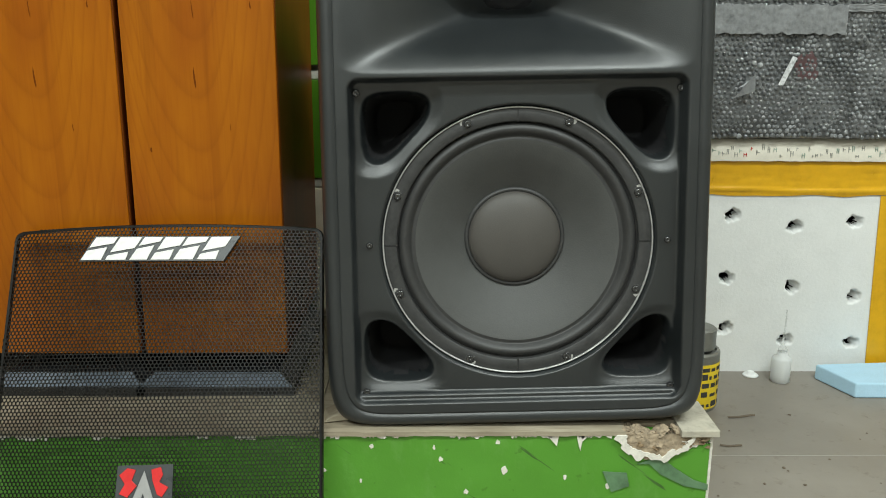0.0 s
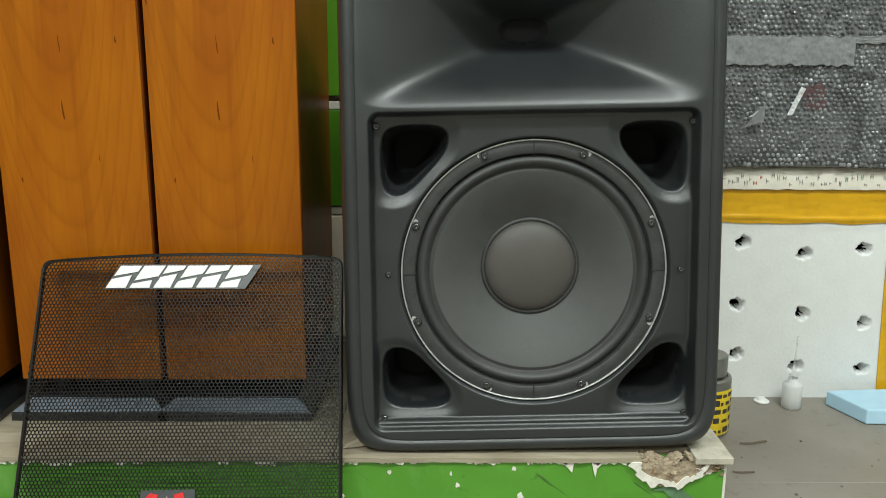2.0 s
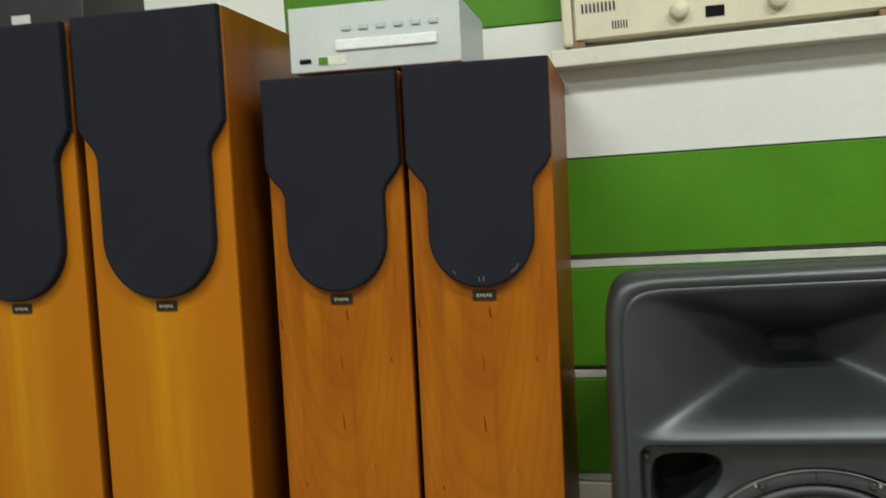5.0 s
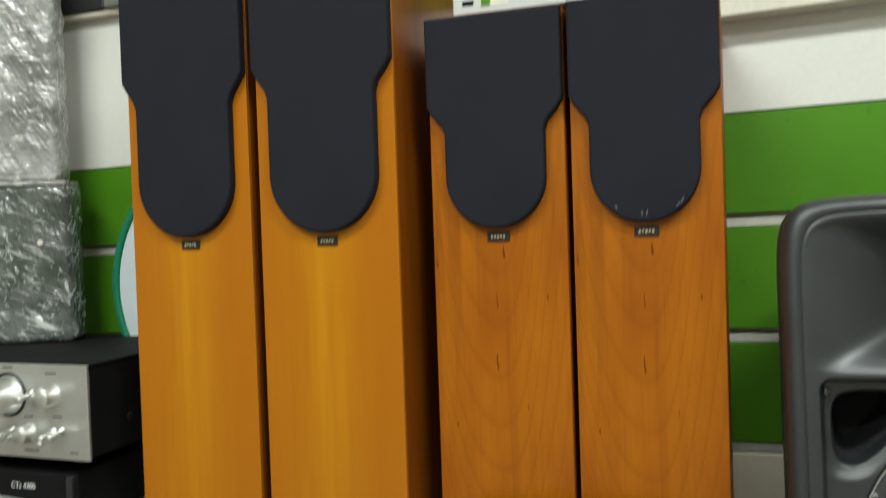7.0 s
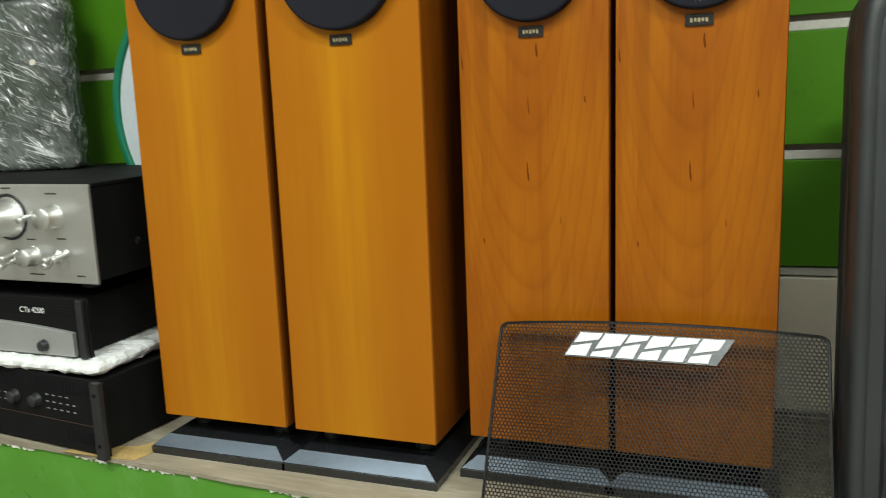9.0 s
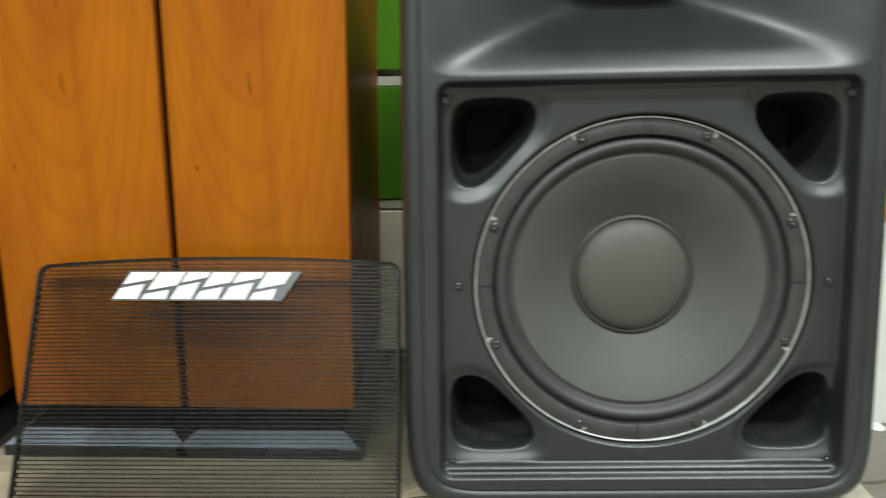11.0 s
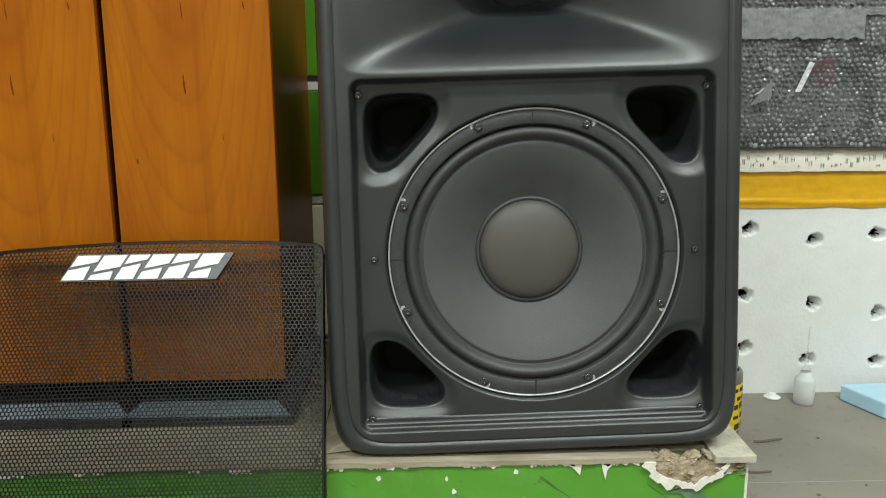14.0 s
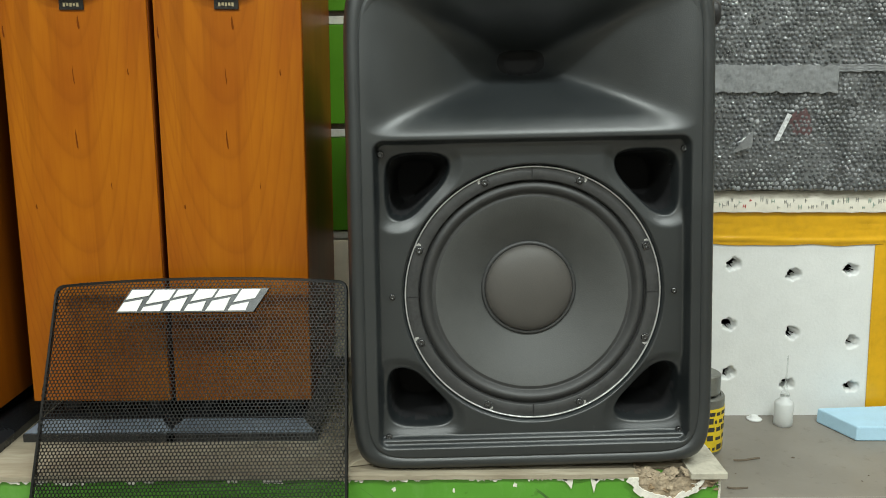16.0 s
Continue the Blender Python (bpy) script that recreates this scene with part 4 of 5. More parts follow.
tower(-0.6795, -0.4905, 0.084, 0.051, 0.882, 0.305, M_CHERRY, (0.761, 0.725, 0.5985), 0.0685, "t3", "cherry veneered tower loudspeaker with a notched dark cloth grille", "tower loudspeakers along the wall", KN)
tower(-0.4840, -0.2945, 0.084, 0.051, 0.885, 0.305, M_CHERRY, (0.761, 0.725, 0.6000), 0.0685, "t4", "cherry veneered tower loudspeaker with scuffs at the foot of its grille", "tower loudspeakers along the wall", KN)
tower(-1.1500, -0.9410, 0.040, 0.051, 0.975, 0.33, M_GOLD, (0.828, 0.790, 0.6000), 0.0800, "t1", "tall golden veneered tower loudspeaker with a notched dark grille", "tower loudspeakers along the wall", [])
tower(-0.9270, -0.7125, 0.040, 0.051, 0.978, 0.33, M_GOLD, (0.828, 0.790, 0.6000), 0.0815, "t2", "tall golden veneered tower loudspeaker beside its darker cherry neighbours", "tower loudspeakers along the wall", [])


M_SCUFF = plain("pale_scuff", (0.10, 0.10, 0.105), 0.9, vary=0.4, scale=300)
right_tower = [o for o in scene.objects if o.name.startswith("tower_loudspeaker")][1]
for sx, sz, turn, tall in ((0.0455, 0.622, 25, 0.0055), (0.0405, 0.617, 35, 0.0040), (0.0020, 0.607, 5, 0.0045), (-0.0040, 0.607, -8, 0.0040), (-0.0360, 0.616, -30, 0.0035)):
    part("scuff", prism([(-0.0007, -tall), (0.0006, -tall * 0.8), (0.0011, tall * 0.3), (0.0002, tall), (-0.0004, tall * 0.4)], 0.0003), M_SCUFF, right_tower, "pale rubbed mark on the cloth", pose(sx, -0.0193, sz, 0, turn, 0))


# ---- amplifier stack ----
def knob(parent, x, z, r, h, y=0.0, mat=None, label=""):
    return part("knob", revolve([(r * 1.12, 0.0), (r * 1.12, -0.002), (r, -0.003), (r * 0.97, -h + 0.0015), (r * 0.93, -h), (0, -h)], 40), mat or M_KNOB, parent, label, pose(x, y, z), True)


def lever(parent, x, z):
    k = part("lever_switch", revolve([(0.0062, 0.0), (0.0062, -0.003), (0.0036, -0.004), (0.0038, -0.014), (0.0056, -0.028), (0.0050, -0.031), (0, -0.0315)], 16), M_KNOB, parent, "", pose(x, 0, z, 12, 0, 0), True)


a1 = empty("integrated_amplifier", pose(-1.236, 0.020, 0.2365), "vintage integrated amplifier with brushed silver front and black case", "amplifier")
AW = 0.420
box("case", -AW + 0.008, -0.006, 0.006, 0.330, 0.018, 0.160, M_AMPBLACK, a1, 0.002)
box("top_cover", -AW + 0.006, -0.004, 0.010, 0.332, 0.1602, 0.1655, M_AMPBLACK, a1, 0.001)
face = box("front_panel", -AW, 0.0, 0.0, 0.006, 0.015, 0.165, M_BRUSHED, a1, 0.0015, "brushed silver front panel")
dial = part("dial_ring", revolve([(0.036, 0.0), (0.036, -0.0015), (0.033, -0.0015), (0.031, 0.0)], 48), M_BLACK, a1, "", pose(-0.158, 0, 0.115), True)
knob(a1, -0.158, 0.113, 0.0265, 0.040)
knob(a1, -0.071, 0.116, 0.0175, 0.026)
knob(a1, -0.231, 0.118, 0.0150, 0.022)
knob(a1, -0.276, 0.118, 0.0150, 0.022)
knob(a1, -0.330, 0.118, 0.0150, 0.022)
knob(a1, -0.211, 0.057, 0.0135, 0.022)
knob(a1, -0.119, 0.055, 0.0140, 0.022)
knob(a1, -0.300, 0.057, 0.0135, 0.022)
for x, z in ((-0.152, 0.060), (-0.158, 0.048), (-0.068, 0.060), (-0.052, 0.062), (-0.070, 0.052), (-0.242, 0.058), (-0.258, 0.052), (-0.108, 0.120), (-0.345, 0.056)):
    lever(a1, x, z)
for x, z, w in ((-0.158, 0.158, 0.020), (-0.071, 0.150, 0.022), (-0.231, 0.150, 0.02), (-0.211, 0.080, 0.018), (-0.119, 0.080, 0.018), (-0.060, 0.082, 0.018), (-0.115, 0.026, 0.030), (-0.030, 0.026, 0.016)):
    box("print_bar", x - w / 2, x + w / 2, -0.0004, 0.0002, z, z + 0.0022, M_INK, a1)
for x in (-0.06, -0.36):
    for y in (0.05, 0.28):
        part("foot", revolve([(0, 0.0), (0.014, 0.0), (0.016, 0.0155), (0, 0.0155)], 20, "z"), M_BLACK, a1, "", pose(x, y, 0))
part("case_screw", revolve([(0.006, 0.0), (0.006, -0.001), (0.004, -0.002), (0, -0.002)], 16), M_SCREW, a1, "", pose(-0.006, 0.10, 0.065, 0, 0, 90))

a2 = empty("power_amplifier", pose(-1.255, 0.012, 0.138), "black rack power amplifier with arched silver lower panel", "amplifier")
box("case", -0.452, -0.024, 0.012, 0.370, 0.002, 0.088, M_AMPBLACK, a2, 0.001)
box("front_panel", -0.482, 0.0, 0.0, 0.006, 0.001, 0.092, M_AMPBLACK, a2, 0.001, "matt black front panel")
for x in (-0.003, -0.479):
    box("rack_ear", x - 0.012 if x > -0.1 else x, x if x > -0.1 else x + 0.012, -0.009, -0.0002, 0.001, 0.092, M_BLACK, a2, 0.002)
pts = [(-0.456, 0.003), (-0.026, 0.003), (-0.026, 0.040)]
for k in range(17):
    u = -0.026 - 0.430 * k / 16
    pts.append((u, 0.040 + 0.013 * (1 - ((u + 0.241) / 0.215) ** 2)))
part("silver_panel", prism(pts, 0.008, 0.001, 1), M_SILVER, a2, "arched satin silver panel", pose(0, -0.0002, 0))
kn = knob(a2, -0.083, 0.018, 0.0085, 0.008, -0.008, M_BLACK)
for j in range(5):
    for k in range(22):
        x = -0.03 - 0.0155 * k
        if x > -0.40:
            box("vent_slot", x - 0.012, x, -0.0006, 0.0004, 0.064 + j * 0.0048, 0.0655 + j * 0.0048, M_DARK, a2)
txt = bpy.data.curves.new("model_mark", "FONT")
txt.body, txt.size, txt.extrude, txt.align_x = "CTs 4200", 0.0125, 0.0003, "CENTER"
txt.materials.append(M_LOGOWHITE)
tob = new("model_mark", txt)
tob.parent, tob.matrix_basis = a2, pose(-0.108, -0.0008, 0.0665, 90, 0, 0)

a3 = empty("rack_amplifier", pose(-1.205, -0.028, 0.0, 0, 0, -6.5), "black two-channel rack amplifier with vent slots and small dials", "amplifier")
box("case", -0.455, -0.022, 0.012, 0.325, 0.004, 0.113, M_AMPBLACK, a3, 0.001)
box("front_panel", -0.482, 0.0, 0.0, 0.005, 0.003, 0.118, M_AMPBLACK, a3, 0.001, "black front panel")
box("rack_ear", -0.016, 0.002, -0.010, -0.0002, 0.0, 0.119, M_BLACK, a3, 0.0015)
box("foot_rail", -0.45, -0.03, 0.035, 0.31, 0.0, 0.0045, M_BLACK, a3)
for z0, z1, xa, xb in ((0.092, 0.111, -0.145, -0.02), (0.092, 0.111, -0.31, -0.17), (0.016, 0.034, -0.085, -0.02)):
    n = int((xb - xa) / 0.0072)
    for k in range(n):
        x = xa + 0.0072 * k
        box("vent_slot", x, x + 0.0036, -0.0008, 0.0004, z0, z1, M_DARK, a3)
box("front_line", -0.46, -0.02, -0.0008, 0.0002, 0.046, 0.0472, M_AMPLINE, a3)
knob(a3, -0.145, 0.074, 0.0095, 0.012, 0, M_BLACK)
knob(a3, -0.195, 0.074, 0.0095, 0.012, 0, M_BLACK)
rng = random.Random(8)
for k in range(14):
    x, z = -0.125 + 0.0145 * (k % 5), 0.062 + 0.011 * (k // 5)
    box("print_bar", x, x + 0.006, -0.0005, 0.0002, z, z + 0.0018, M_LOGOGREY, a3)
for k in range(12):
    x, z = -0.285 + 0.0155 * (k % 5), 0.064 + 0.011 * (k // 5)
    box("print_bar", x, x + 0.006, -0.0005, 0.0002, z, z + 0.0018, M_LOGOGREY, a3)
for z in (0.020, 0.098):
    box("rack_hole", -0.010, -0.004, -0.0105, -0.0095, z, z + 0.005, M_DARK, a3)

fb = crumpled_box(0.50, 0.40, 0.0195, 0.0035, 0.008, 4, 55)
tagged(part("packing_foam_sheet", fb, M_PEFOAM, m=pose(-1.475, 0.185, 0.1185)), "crumpled white foam sheet between two amplifiers", "foam sheet")

# ---- wrapped packages ----
def package(w, d, h, m, mat, seed, label):
    th = empty("wrapped_package", m, label, "wrapped package", "film-wrapped packages on the amplifiers")
    part("stretch_film", crumpled_box(w, d, h, 0.0045, 0.010, seed, 24), mat, th, "creased clear stretch film", smooth=True)
    return th


pk = package(0.52, 0.07, 0.303, pose(-1.737, 0.197, 0.4025, 0, 0, 22), M_FILM_G, 3, "dark box wrapped in creased clear stretch film on the amplifier")
part("sticker", prism(blob(0, 0, 0.0055, 0.0055, random.Random(2), 12, 0.12), 0.001), M_PAPER, pk, "small white dot sticker", pose(0.205, -0.0405, 0.192))
box("top_fold", -0.25, 0.255, -0.036, 0.034, 0.300, 0.310, M_FILM_S, pk, 0.004, "milky folded film over the top")
pk2 = package(0.56, 0.06, 0.420, pose(-1.790, 0.207, 0.7145, 0, 0, 20), M_FILM_S, 9, "tall package in silvery creased stretch film")
box("bottom_fold", -0.272, 0.276, -0.034, 0.032, 0.0, 0.012, M_FILM_S, pk2, 0.004, "folded film along the foot")


# ---- round sign ----
sg = empty("round_sign", pose(-1.211, 0.372, 0.50), "large round white sign with a green rim, hung on the wall", "sign")
part("disc", revolve([(0.0, -0.006), (0.250, -0.006), (0.252, -0.004), (0.252, 0.010), (0, 0.010)], 120), M_SIGN, sg, "white disc", smooth=False)
part("rim", revolve([(0.250, 0.012), (0.250, -0.010), (0.256, -0.013), (0.264, -0.011), (0.267, -0.005), (0.267, 0.012)], 120), M_SIGNRIM, sg, "green rim", smooth=True)

# ---- shelves and devices above ----
shf = empty("wall_shelf", pose(-0.31, 0, 0.903), "cream wall shelf above the speakers", "shelf")
box("board", 0.0, 0.72, 0.338, 0.387, 0.0, 0.026, M_CREAM, shf, 0.002, m=pose(0, 0, 0, 0, -1.5, 0))
dev = empty("beige_device", pose(-0.275, 0.339, 0.9305, 0, -1.5, 0), "beige electronic device with round knobs on the shelf", "device")
box("body", 0.0, 0.48, 0.012, 0.046, 0.010, 0.13, M_BEIGE, dev, 0.003)
box("front_panel", 0.004, 0.476, 0.004, 0.012, 0.012, 0.128, M_BEIGE, dev, 0.002)
box("side_trim", -0.016, 0.0, 0.002, 0.046, 0.004, 0.13, M_BEIGE, dev, 0.004)
for x in (0.006, 0.45):
    box("foot", x - 0.012, x + 0.012, 0.006, 0.03, 0.0, 0.0105, M_BROWN, dev, 0.002)
knob(dev, 0.160, 0.040, 0.013, 0.014, 0.004, M_BEIGE)
knob(dev, 0.30, 0.040, 0.013, 0.014, 0.004, M_BEIGE)
box("display", 0.198, 0.225, 0.0025, 0.0045, 0.026, 0.042, M_DARK, dev)
for k in range(6):
    box("print_bar", 0.060 + 0.0042 * k, 0.062 + 0.0042 * k, 0.0032, 0.0042, 0.024, 0.036, M_INK, dev)
for k in range(9):
    box("vent_slot", 0.015 + 0.006 * k, 0.018 + 0.006 * k, 0.0032, 0.0042, 0.052, 0.066, M_INK, dev)

cd = empty("grey_player", pose(-0.410, 0.100, 0.8862), "light grey disc player lying on the tower speakers", "disc player")
box("body", -0.235, 0.0, 0.006, 0.20, 0.004, 0.090, M_GREYSIDE, cd, 0.002)
box("front_panel", -0.236, 0.001, 0.0, 0.006, 0.004, 0.091, M_GREYDEV, cd, 0.0015)
box("disc_tray", -0.170, -0.030, -0.004, 0.0, 0.030, 0.044, M_LOGOWHITE, cd, 0.0015)
box("window", -0.222, -0.206, -0.0012, 0.0, 0.016, 0.022, M_DARK, cd)
box("label", -0.196, -0.156, -0.0008, 0.0, 0.012, 0.024, M_PAPER, cd)
box("label_patch", -0.195, -0.182, -0.0014, -0.0006, 0.013, 0.023, M_GREEN, cd)
for k in range(6):
    box("button", -0.160 + 0.024 * k, -0.148 + 0.024 * k, -0.003, 0.0, 0.056, 0.063, M_GREYSIDE, cd, 0.0008)
for x in (-0.20, -0.03):
    for y in (0.03, 0.17):
        box("foot", x - 0.008, x + 0.008, y - 0.008, y + 0.008, 0.0, 0.0045, M_BLACK, cd)

bk = empty("black_device", pose(-1.02, 0.070, 0.976), "small black device with a grey label on the tower", "device")
box("body", -0.075, 0.085, 0.0, 0.16, 0.0, 0.10, M_BLACK, bk, 0.003)
box("label", -0.030, 0.0, -0.0010, 0.0, 0.010, 0.022, M_GREYDEV, bk)

ls = empty("upper_shelf", pose(-2.1, 0, 1.040), "white wall shelf with stored devices", "shelf")
box("board", 0.0, 0.98, 0.362, 0.387, 0.008, 0.018, M_CREAM, ls, 0.002)
dk = empty("dark_cabinet", pose(-1.62, 0.348, 1.0582), "dark grey device with a round front on the shelf", "device")
box("body", -0.12, 0.16, 0.004, 0.036, 0.0, 0.16, M_BLACK, dk, 0.004)
part("round_front", revolve([(0.055, 0.0), (0.055, -0.006), (0.048, -0.007), (0.04, -0.003), (0, 0.0)], 40), M_TIN, dk, "", pose(0.0, 0.004, 0.075), True)
box("side_panel", 0.163, 0.29, 0.0, 0.036, 0.0, 0.15, M_TIN, dk, 0.003)

# blue wire on the wall
cu = bpy.data.curves.new("hanging_wire", "CURVE")
cu.dimensions, cu.bevel_depth, cu.bevel_resolution = "3D", 0.0015, 2
sp = cu.splines.new("POLY")
wp = [(0.200 + 0.004 * math.sin(k * 0.9) + 0.0007 * k, 0.3845, 0.92 - 0.0175 * k) for k in range(20)]
sp.points.add(len(wp) - 1)
for p, c in zip(sp.points, wp):
    p.co = (*c, 1)
cu.materials.append(M_WIRE)
tagged(new("hanging_wire", cu), "thin dark blue wire hanging down the wall", "wire")

# ---- polystyrene box and what stands by it ----
FY = 0.475
pb = empty("polystyrene_box", pose(0, FY, 0), "white polystyrene box with punched holes and yellow taped edges", "polystyrene box")
FX0, FX1, FZ0, FZ1 = 0.296, 0.765, FLOOR_Z, 0.258
HOLES = [(0.434, 0.162), (0.547, 0.142), (0.655, 0.151), (0.433, 0.046), (0.555, 0.029), (0.671, 0.011), (0.439, -0.050), (0.552, -0.073), (0.676, -0.078)]


def foam_front():
    step = 0.0022
    us = np.arange(FX0, FX1 + step / 2, step)
    ws = np.arange(FZ0, FZ1 + step / 2, step)
    U, W = np.meshgrid(us, ws)
    D = np.zeros(U.shape)
    for k, (hx, hz) in enumerate(HOLES):
        a = np.arctan2(W - hz, U - hx)
        rad = 0.0108 + 0.0016 * np.sin(2 * a + k) + 0.0012 * np.sin(5 * a + 2.3 * k) + 0.0008 * np.sin(9 * a + k * 1.7)
        r = np.hypot(U - hx - 0.001 * np.sin(k), W - hz)
        D = np.maximum(D, 0.030 * (1 - sstep(-0.0022, 0.0016, r - rad)))
        right = sstep(0.002, 0.010, U - hx) * (1 - sstep(0.006, 0.009, np.abs(W - hz)))
        D = np.maximum(D, 0.008 * right * (1 - sstep(0.011, 0.0165, r)))
    vs = np.stack([U.ravel(), D.ravel(), W.ravel()], 1)
    n = len(us)
    i, j = np.meshgrid(np.arange(n - 1), np.arange(len(ws) - 1))
    a = (j * n + i).ravel()
    fs = np.stack([a, a + 1, a + n + 1, a + n], 1)
    deep = (D.ravel()[fs] > 0.013).all(1)
    return mesh_of("front", vs, fs[~deep], M_FOAM, True)


mpart("front", foam_front(), pb, "white polystyrene front with torn round holes")
# added black sheet behind the holes, in place of the shade in there
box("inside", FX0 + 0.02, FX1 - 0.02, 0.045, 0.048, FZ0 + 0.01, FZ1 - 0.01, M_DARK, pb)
box("top", FX0, FX1, 0.0, 0.33, FZ1 - 0.03, FZ1 - 0.0005, M_FOAM, pb)
box("back", FX0, FX1, 0.30, 0.33, FZ0, FZ1 - 0.031, M_FOAM, pb)
box("side", FX1, FX1 + 0.002, 0.0, 0.33, FZ0, FZ1, M_FOAM, pb)
for name, x0, x1, z0, z1 in (("tape_top", FX0, FX1 + 0.003, 0.1985, FZ1 + 0.001),):
    bm = bmesh.new()
    n, mrows = 60, 16
    grid = [[bm.verts.new((x0 + (x1 - x0) * i / n, -0.0025 - 0.0022 * abs(noise.noise(Vector((i * 0.11, j * 0.9, 2)))) - 0.0040 * math.exp(-((j - 2.6 - 0.5 * math.sin(i * 0.12)) / 0.7) ** 2), z0 + (z1 - z0) * j / mrows + (0.003 * noise.noise(Vector((i * 0.13, 0, 4))) if j in (0,) else 0))) for i in range(n + 1)] for j in range(mrows + 1)]
    for j in range(mrows):
        for i in range(n):
            bm.faces.new((grid[j][i], grid[j][i + 1], grid[j + 1][i + 1], grid[j + 1][i]))
    part("yellow_tape", bm, M_YELLOW, pb, "glossy yellow packing tape with creases", smooth=True)
box("yellow_tape", FX0, FX1 + 0.003, -0.004, 0.12, FZ1, FZ1 + 0.0012, M_YELLOW, pb)
part("yellow_tape", prism([(0.709, FZ0), (FX1 + 0.003, FZ0), (FX1 + 0.003, 0.1985), (0.696, 0.1985), (0.700, 0.08)], 0.0012), M_YELLOW, pb, m=pose(0, -0.001, 0))

paper = empty("printed_paper", pose(0, FY, FZ1), "folded printed paper strip under the wrapped box", "paper")
bm = bmesh.new()
n = 50
top, low = [], []
for i in range(n + 1):
    x = 0.296 + 0.494 * i / n
    y = -0.006 + 0.002 * noise.noise(Vector((i * 0.4, 1, 1)))
    low.append(bm.verts.new((x, y - 0.004, 0.0025 + 0.0015 * noise.noise(Vector((i * 0.5, 3, 1))))))
    top.append(bm.verts.new((x, y, 0.041)))
back = [bm.verts.new((v.co.x, 0.10, 0.041)) for v in top]
for i in range(n):
    bm.faces.new((low[i], low[i + 1], top[i + 1], top[i]))
    bm.faces.new((top[i], top[i + 1], back[i + 1], back[i]))
part("sheet", bm, M_PAPER, paper, smooth=True)
box("pad", 0.298, 0.79, 0.002, 0.30, 0.0018, 0.0395, M_PAPER, paper)
rng = random.Random(21)
x = 0.345
while x < 0.70:
    # one faint sign: two or three thin strokes
    z, tall, w = rng.uniform(0.008, 0.022), rng.uniform(0.004, 0.010), rng.uniform(0.003, 0.006)
    ink = M_RED if 0.440 < x < 0.456 else (M_GREENINK if rng.random() < 0.35 else M_FADED)
    for k in range(rng.choice((2, 3))):
        lift = -0.0112 + 0.004 * (z / 0.04)
        if k % 2:
            box("print_bar", x, x + w, lift, lift + 0.0022, z + tall * 0.5 * k, z + tall * 0.5 * k + 0.0008, ink, paper)
        else:
            box("print_bar", x + 0.4 * w * k, x + 0.4 * w * k + 0.0008, lift, lift + 0.0026, z, z + tall, ink, paper)
    x += w + rng.uniform(0.002, 0.008)

bw = empty("bubble_wrapped_box", pose(0, 0.452, FZ1 + 0.042), "dark box in shiny bubble wrap on the polystyrene box", "wrapped box")
BX0, BX1, BH = 0.292, 0.98, 0.385
part("inner_box", crumpled_box(BX1 - BX0, 0.26, BH, 0.0012, 0.02, 6, 9), M_BUBBLE, bw, m=pose((BX0 + BX1) / 2, 0.13, 0), smooth=True)


def bubbles():
    p = 0.0092
    vs, fs = [], []
    rows = int(BH / (p * 0.866))
    for j in range(rows):
        z = 0.006 + j * p * 0.866
        for i in range(int((BX1 - BX0) / p)):
            x = BX0 + 0.006 + i * p + (p / 2 if j % 2 else 0)
            wob = noise.noise(Vector((x * 12, z * 12, 0)))
            y0 = -0.0010 + 0.0022 * wob
            x2, z2 = x + 0.0050 * noise.noise(Vector((x * 60, z * 60, 3))), z + 0.0050 * noise.noise(Vector((x * 50, z * 50, 5)))
            b = len(vs)
            r = p * 0.43 * (1 + 0.45 * noise.noise(Vector((x * 210, z * 190, 1))))
            flat = 0.35 + 0.65 * abs(noise.noise(Vector((x * 150, z * 170, 6)))) ** 0.5
            lean = 0.0016 * noise.noise(Vector((x * 230, z * 240, 7)))
            for rr, h in ((r, 0.0012), (r * 0.72, -0.0026 * flat)):
                for k in range(7):
                    a = 2 * math.pi * k / 7
                    vs.append((x2 + rr * math.cos(a), y0 + h, z2 + rr * math.sin(a)))
            vs.append((x2 + lean, y0 - 0.0034 * flat + 0.0012 * (flat < 0.6), z2 + lean))
            for k in range(7):
                k2 = (k + 1) % 7
                fs.append((b + k, b + k2, b + 7 + k2, b + 7 + k))
                fs.append((b + 7 + k, b + 7 + k2, b + 14))
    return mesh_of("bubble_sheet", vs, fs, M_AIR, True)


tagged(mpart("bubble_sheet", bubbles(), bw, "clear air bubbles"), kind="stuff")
def tape_strip(x0, x1, z0, z1, seed, tilt=0.0, name="clear_tape"):
    bm = bmesh.new()
    n, mm = 110, 14
    g = [[bm.verts.new((x0 + (x1 - x0) * i / n, -0.0066 - 0.003 * abs(noise.noise(Vector((i * 0.33, j * 0.5, seed)))), z0 + (z1 - z0) * j / mm + tilt * i / n + 0.004 * noise.noise(Vector((i * 0.16, 0, seed + 5))) * (j in (0, mm)))) for i in range(n + 1)] for j in range(mm + 1)]
    for j in range(mm):
        for i in range(n):
            bm.faces.new((g[j][i], g[j][i + 1], g[j + 1][i + 1], g[j + 1][i]))
    part(name, bm, M_CLEAR, bw, "creased clear packing tape", smooth=True)
tape_strip(0.35, 0.585, 0.175, 0.222, 2, 0.0)
tape_strip(0.585, 0.95, 0.212, 0.224, 3, 0.0)
part("red_print", prism(blob(0.528, 0.122, 0.020, 0.024, random.Random(3), 16, 0.3), 0.0006), M_DULLRED, bw, "faded red print under the film", pose(0, -0.0016, 0))
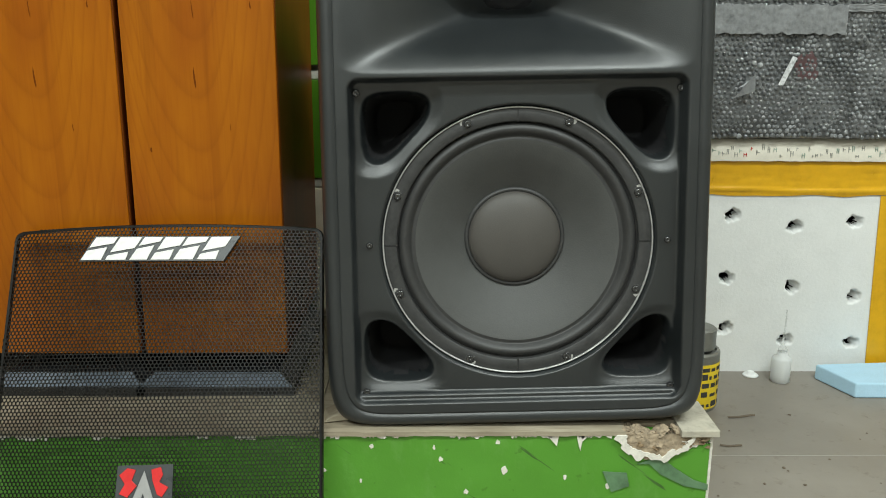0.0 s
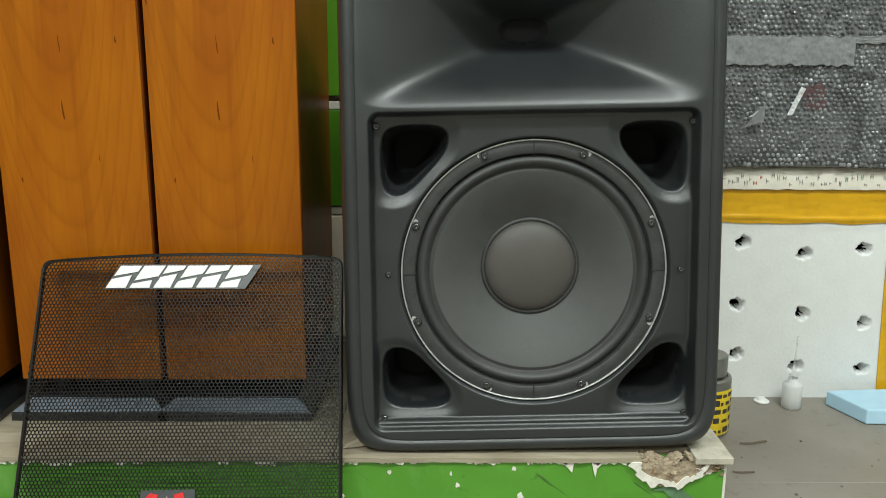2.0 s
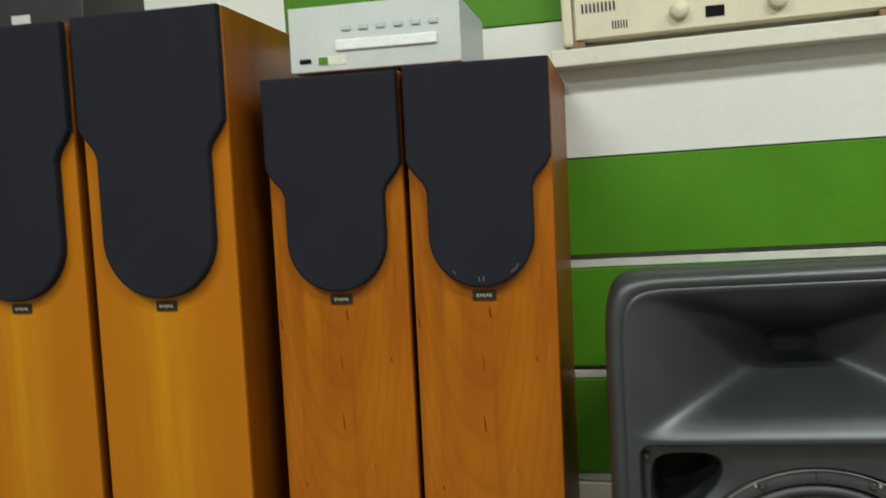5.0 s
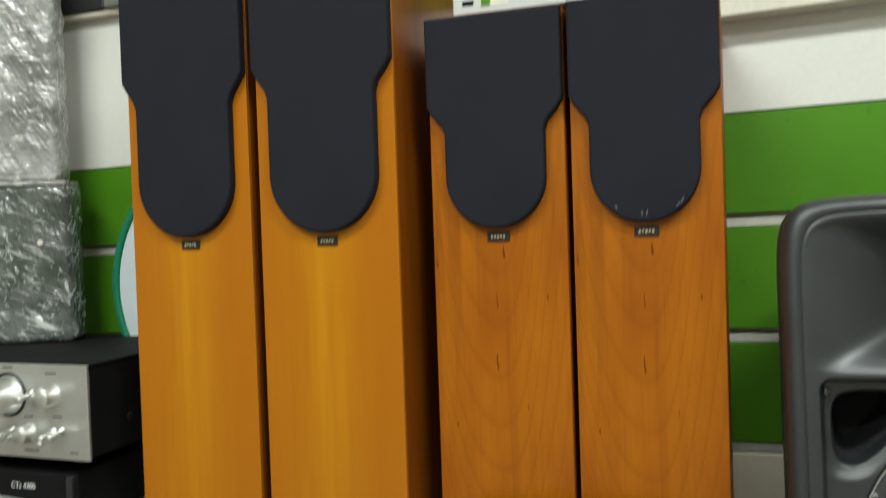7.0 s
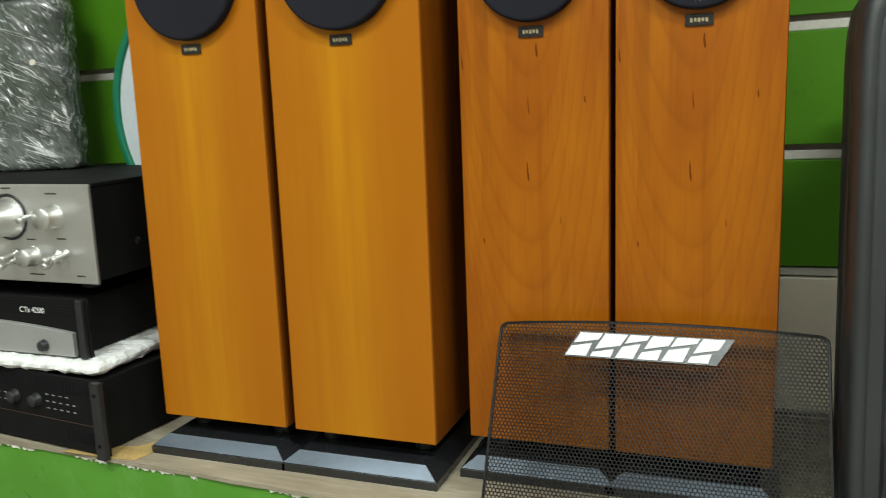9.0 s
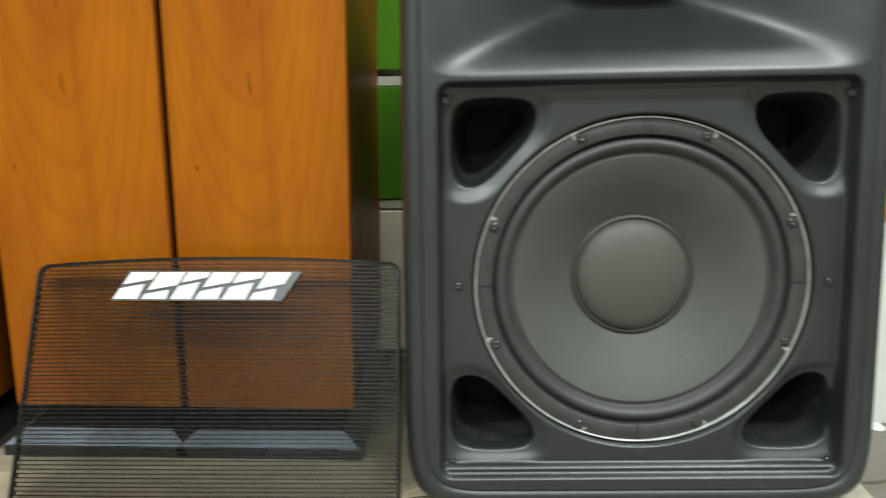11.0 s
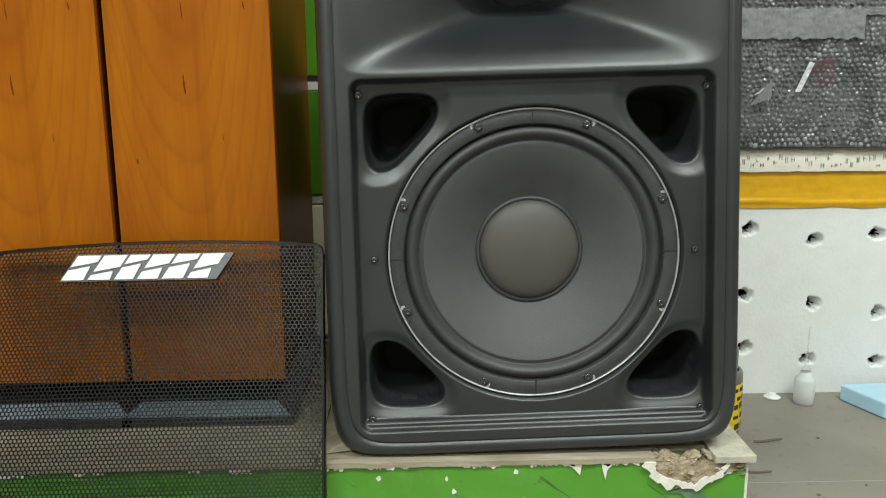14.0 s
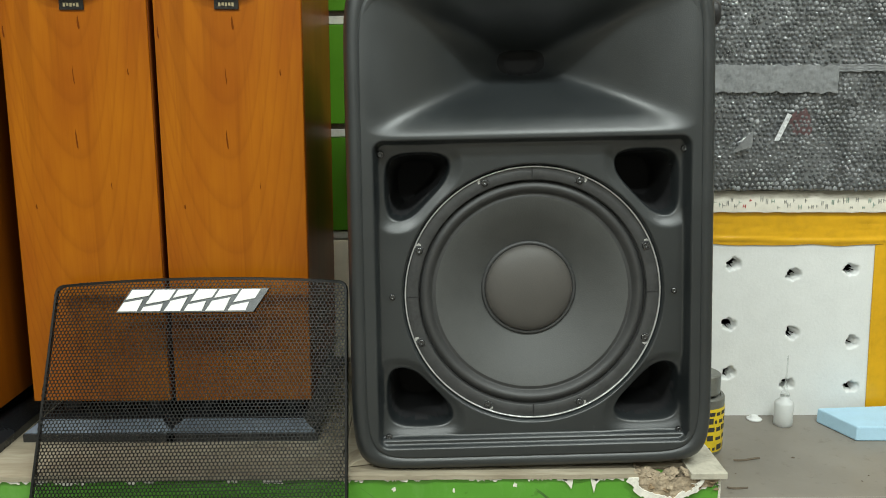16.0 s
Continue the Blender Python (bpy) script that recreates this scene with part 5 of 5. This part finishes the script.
part("film_flap", prism([(0.404, 0.072), (0.437, 0.083), (0.434, 0.112), (0.424, 0.100)], 0.001), M_CLEAR, bw, m=pose(0, -0.004, 0, 10, 0, 0))
# two pale pieces that carry painted glints
part("film_flap", prism([(0.477, 0.092), (0.486, 0.092), (0.504, 0.137), (0.496, 0.140)], 0.001), M_SHINE, bw, "pale streak on the film, with a glint in its colour", pose(0, -0.0065, 0, 4, 0, 0))
part("film_flap", prism([(0.4125, 0.0885), (0.4225, 0.0905), (0.4365, 0.0780), (0.4365, 0.1050), (0.4290, 0.1000)], 0.001), M_SHINE, bw, "folded corner of film, with a glint in its colour", pose(0, -0.0065, 0, 4, 0, 0))
tagged(box("brown_box", 0.335, 0.98, 0.47, 0.70, FZ1 + 0.043 + BH, FZ1 + 0.043 + BH + 0.14, M_BROWN, bevel=0.003), "brown cardboard box lying on the wrapped box", "box")

tin = empty("tape_tin", pose(0.338, 0.335, FLOOR_Z), "round tin with a yellow and black printed label", "tin")
part("body", revolve([(0, 0.0), (0.041, 0.0), (0.042, 0.003), (0.042, 0.098), (0.040, 0.101), (0.036, 0.101), (0.036, 0.097), (0, 0.097)], 48, "z"), M_TIN, tin, smooth=False)
part("label", revolve([(0.0424, 0.006), (0.0428, 0.008), (0.0428, 0.082), (0.0424, 0.084)], 48, "z"), M_LABEL_Y, tin, "yellow printed label", smooth=True)
rng = random.Random(4)
for row, z in enumerate((0.010, 0.028, 0.044, 0.058, 0.072)):
    a = -1.5
    while a < 0.6:
        w = rng.uniform(0.10, 0.34)
        h = rng.uniform(0.005, 0.011)
        vs, fs = [], []
        for i in range(5):
            b = a + w * i / 4
            for zz in (z, z + h):
                vs.append((0.0431 * math.cos(b), 0.0431 * math.sin(b), zz))
        for i in range(4):
            fs.append((2 * i, 2 * i + 2, 2 * i + 3, 2 * i + 1))
        mpart("print_bar", mesh_of("print_bar", vs, fs, M_INK), tin)
        a += w + rng.uniform(0.05, 0.14)
tr = revolve([(0, 0), (0.028, 0), (0.030, 0.002), (0.030, 0.034), (0.027, 0.036), (0, 0.036)], 40, "z")
tagged(part("tape_roll", tr, M_TIN, m=pose(0.342, 0.335, FLOOR_Z + 0.1015), smooth=False), "small grey roll of tape lying on the tin", "tape roll")

bt = empty("dropper_bottle", pose(0.531, 0.430, FLOOR_Z), "small translucent dropper bottle with a long thin tip", "bottle")
part("body", revolve([(0, 0.0), (0.0155, 0.0), (0.0170, 0.002), (0.0170, 0.042), (0.0155, 0.046), (0.0090, 0.050), (0.0085, 0.056), (0, 0.056)], 36, "z"), M_BOTTLE, bt, smooth=True)
part("tip", revolve([(0.0085, 0.056), (0.0075, 0.062), (0.0030, 0.070), (0.0013, 0.10), (0.0009, 0.135), (0, 0.135)], 20, "z"), M_TIP, bt, "thin clear tip", smooth=True)
tagged(part("white_lid", revolve([(0, 0.0), (0.0135, 0.0), (0.0145, 0.0015), (0.012, 0.0035), (0.007, 0.004), (0.0065, 0.008), (0.004, 0.0085), (0, 0.007)], 36, "z"), M_FOAM, m=pose(0.487, 0.455, FLOOR_Z), smooth=True), "small white plastic lid lying on the floor", "lid")

sb = bmesh.new()
ptsb = [(0.598, 0.440), (0.630, 0.352), (0.760, 0.350), (0.775, 0.400), (0.745, 0.452)]
lo = [sb.verts.new((x, y, 0.0)) for x, y in ptsb]
hi = [sb.verts.new((x + (0.69 - x) * 0.03, y + 0.004, 0.026)) for x, y in ptsb]
sb.faces.new(hi)
sb.faces.new(lo[::-1])
for k in range(5):
    sb.faces.new((lo[k], lo[(k + 1) % 5], hi[(k + 1) % 5], hi[k]))
bmesh.ops.recalc_face_normals(sb, faces=sb.faces[:])
bmesh.ops.bevel(sb, geom=sb.edges[:], offset=0.003, segments=3, profile=0.5, affect="EDGES")
tagged(part("foam_pad", sb, M_SPONGE, m=pose(0, 0, FLOOR_Z + 0.0005)), "light blue foam pad on the floor by the polystyrene box", "foam pad")

# debris on the floor
rng = random.Random(31)
def curl(x, y, z, l, w, turn, mat, label):
    bm = bmesh.new()
    n = 12
    rows = []
    for i in range(n + 1):
        t = i / n - 0.5
        rows.append([bm.verts.new((t * l, s * w * (1 - 1.6 * t * t) + 0.15 * l * math.sin(3 * t), 0.0008 + 0.004 * abs(t) ** 1.5 + 0.001 * (s + 1))) for s in (-0.5, 0.5)])
    for a, b in zip(rows, rows[1:]):
        bm.faces.new((a[0], b[0], b[1], a[1]))
    r = bmesh.ops.extrude_face_region(bm, geom=bm.faces[:])
    for v in r["geom"]:
        if isinstance(v, bmesh.types.BMVert):
            v.co.z -= 0.0012
    bmesh.ops.recalc_face_normals(bm, faces=bm.faces[:])
    tagged(part("wood_shaving", bm, mat, m=pose(x, y, z, 0, 0, turn)), label, "shaving", "debris on the floor")
curl(0.405, 0.277, FLOOR_Z + 0.0006, 0.046, 0.0035, -8, M_CHIP, "curled brown wood shaving on the grey floor")
curl(0.352, 0.175, FLOOR_Z + 0.0006, 0.032, 0.0028, -20, M_CHIP, "thin wood splinter on the grey floor")
for k in range(16):
    x, y = rng.uniform(0.28, 0.66), rng.uniform(0.0, 0.30)
    bm = bmesh.new()
    bmesh.ops.create_icosphere(bm, subdivisions=1, radius=rng.uniform(0.0012, 0.003))
    for v in bm.verts:
        v.co.z *= 0.5
        v.co *= 1 + 0.4 * noise.noise(v.co * 900 + Vector((k, 0, 0)))
    tagged(part("crumb", bm, M_CHIP, m=pose(x, y, FLOOR_Z + 0.0008)), "small dark crumb of dirt on the grey floor", "crumb", "debris on the floor")
structure(box("floor_joint", 0.246, 1.6, 0.147, 0.1478, FLOOR_Z - 0.001, FLOOR_Z + 0.0003, M_FADED), "pale joint line across the floor boards", "joint")
tagged(part("wood_wedge", prism([(-0.02, 0.0), (0.022, 0.0), (0.026, 0.004), (0.004, 0.012), (-0.012, 0.006)], 0.030, 0.001, 1), M_BOARD, m=pose(-0.225, 0.01, 0.0005, 0, 0, 15)), "small piece of scrap wood beside the loudspeaker", "wood scrap")
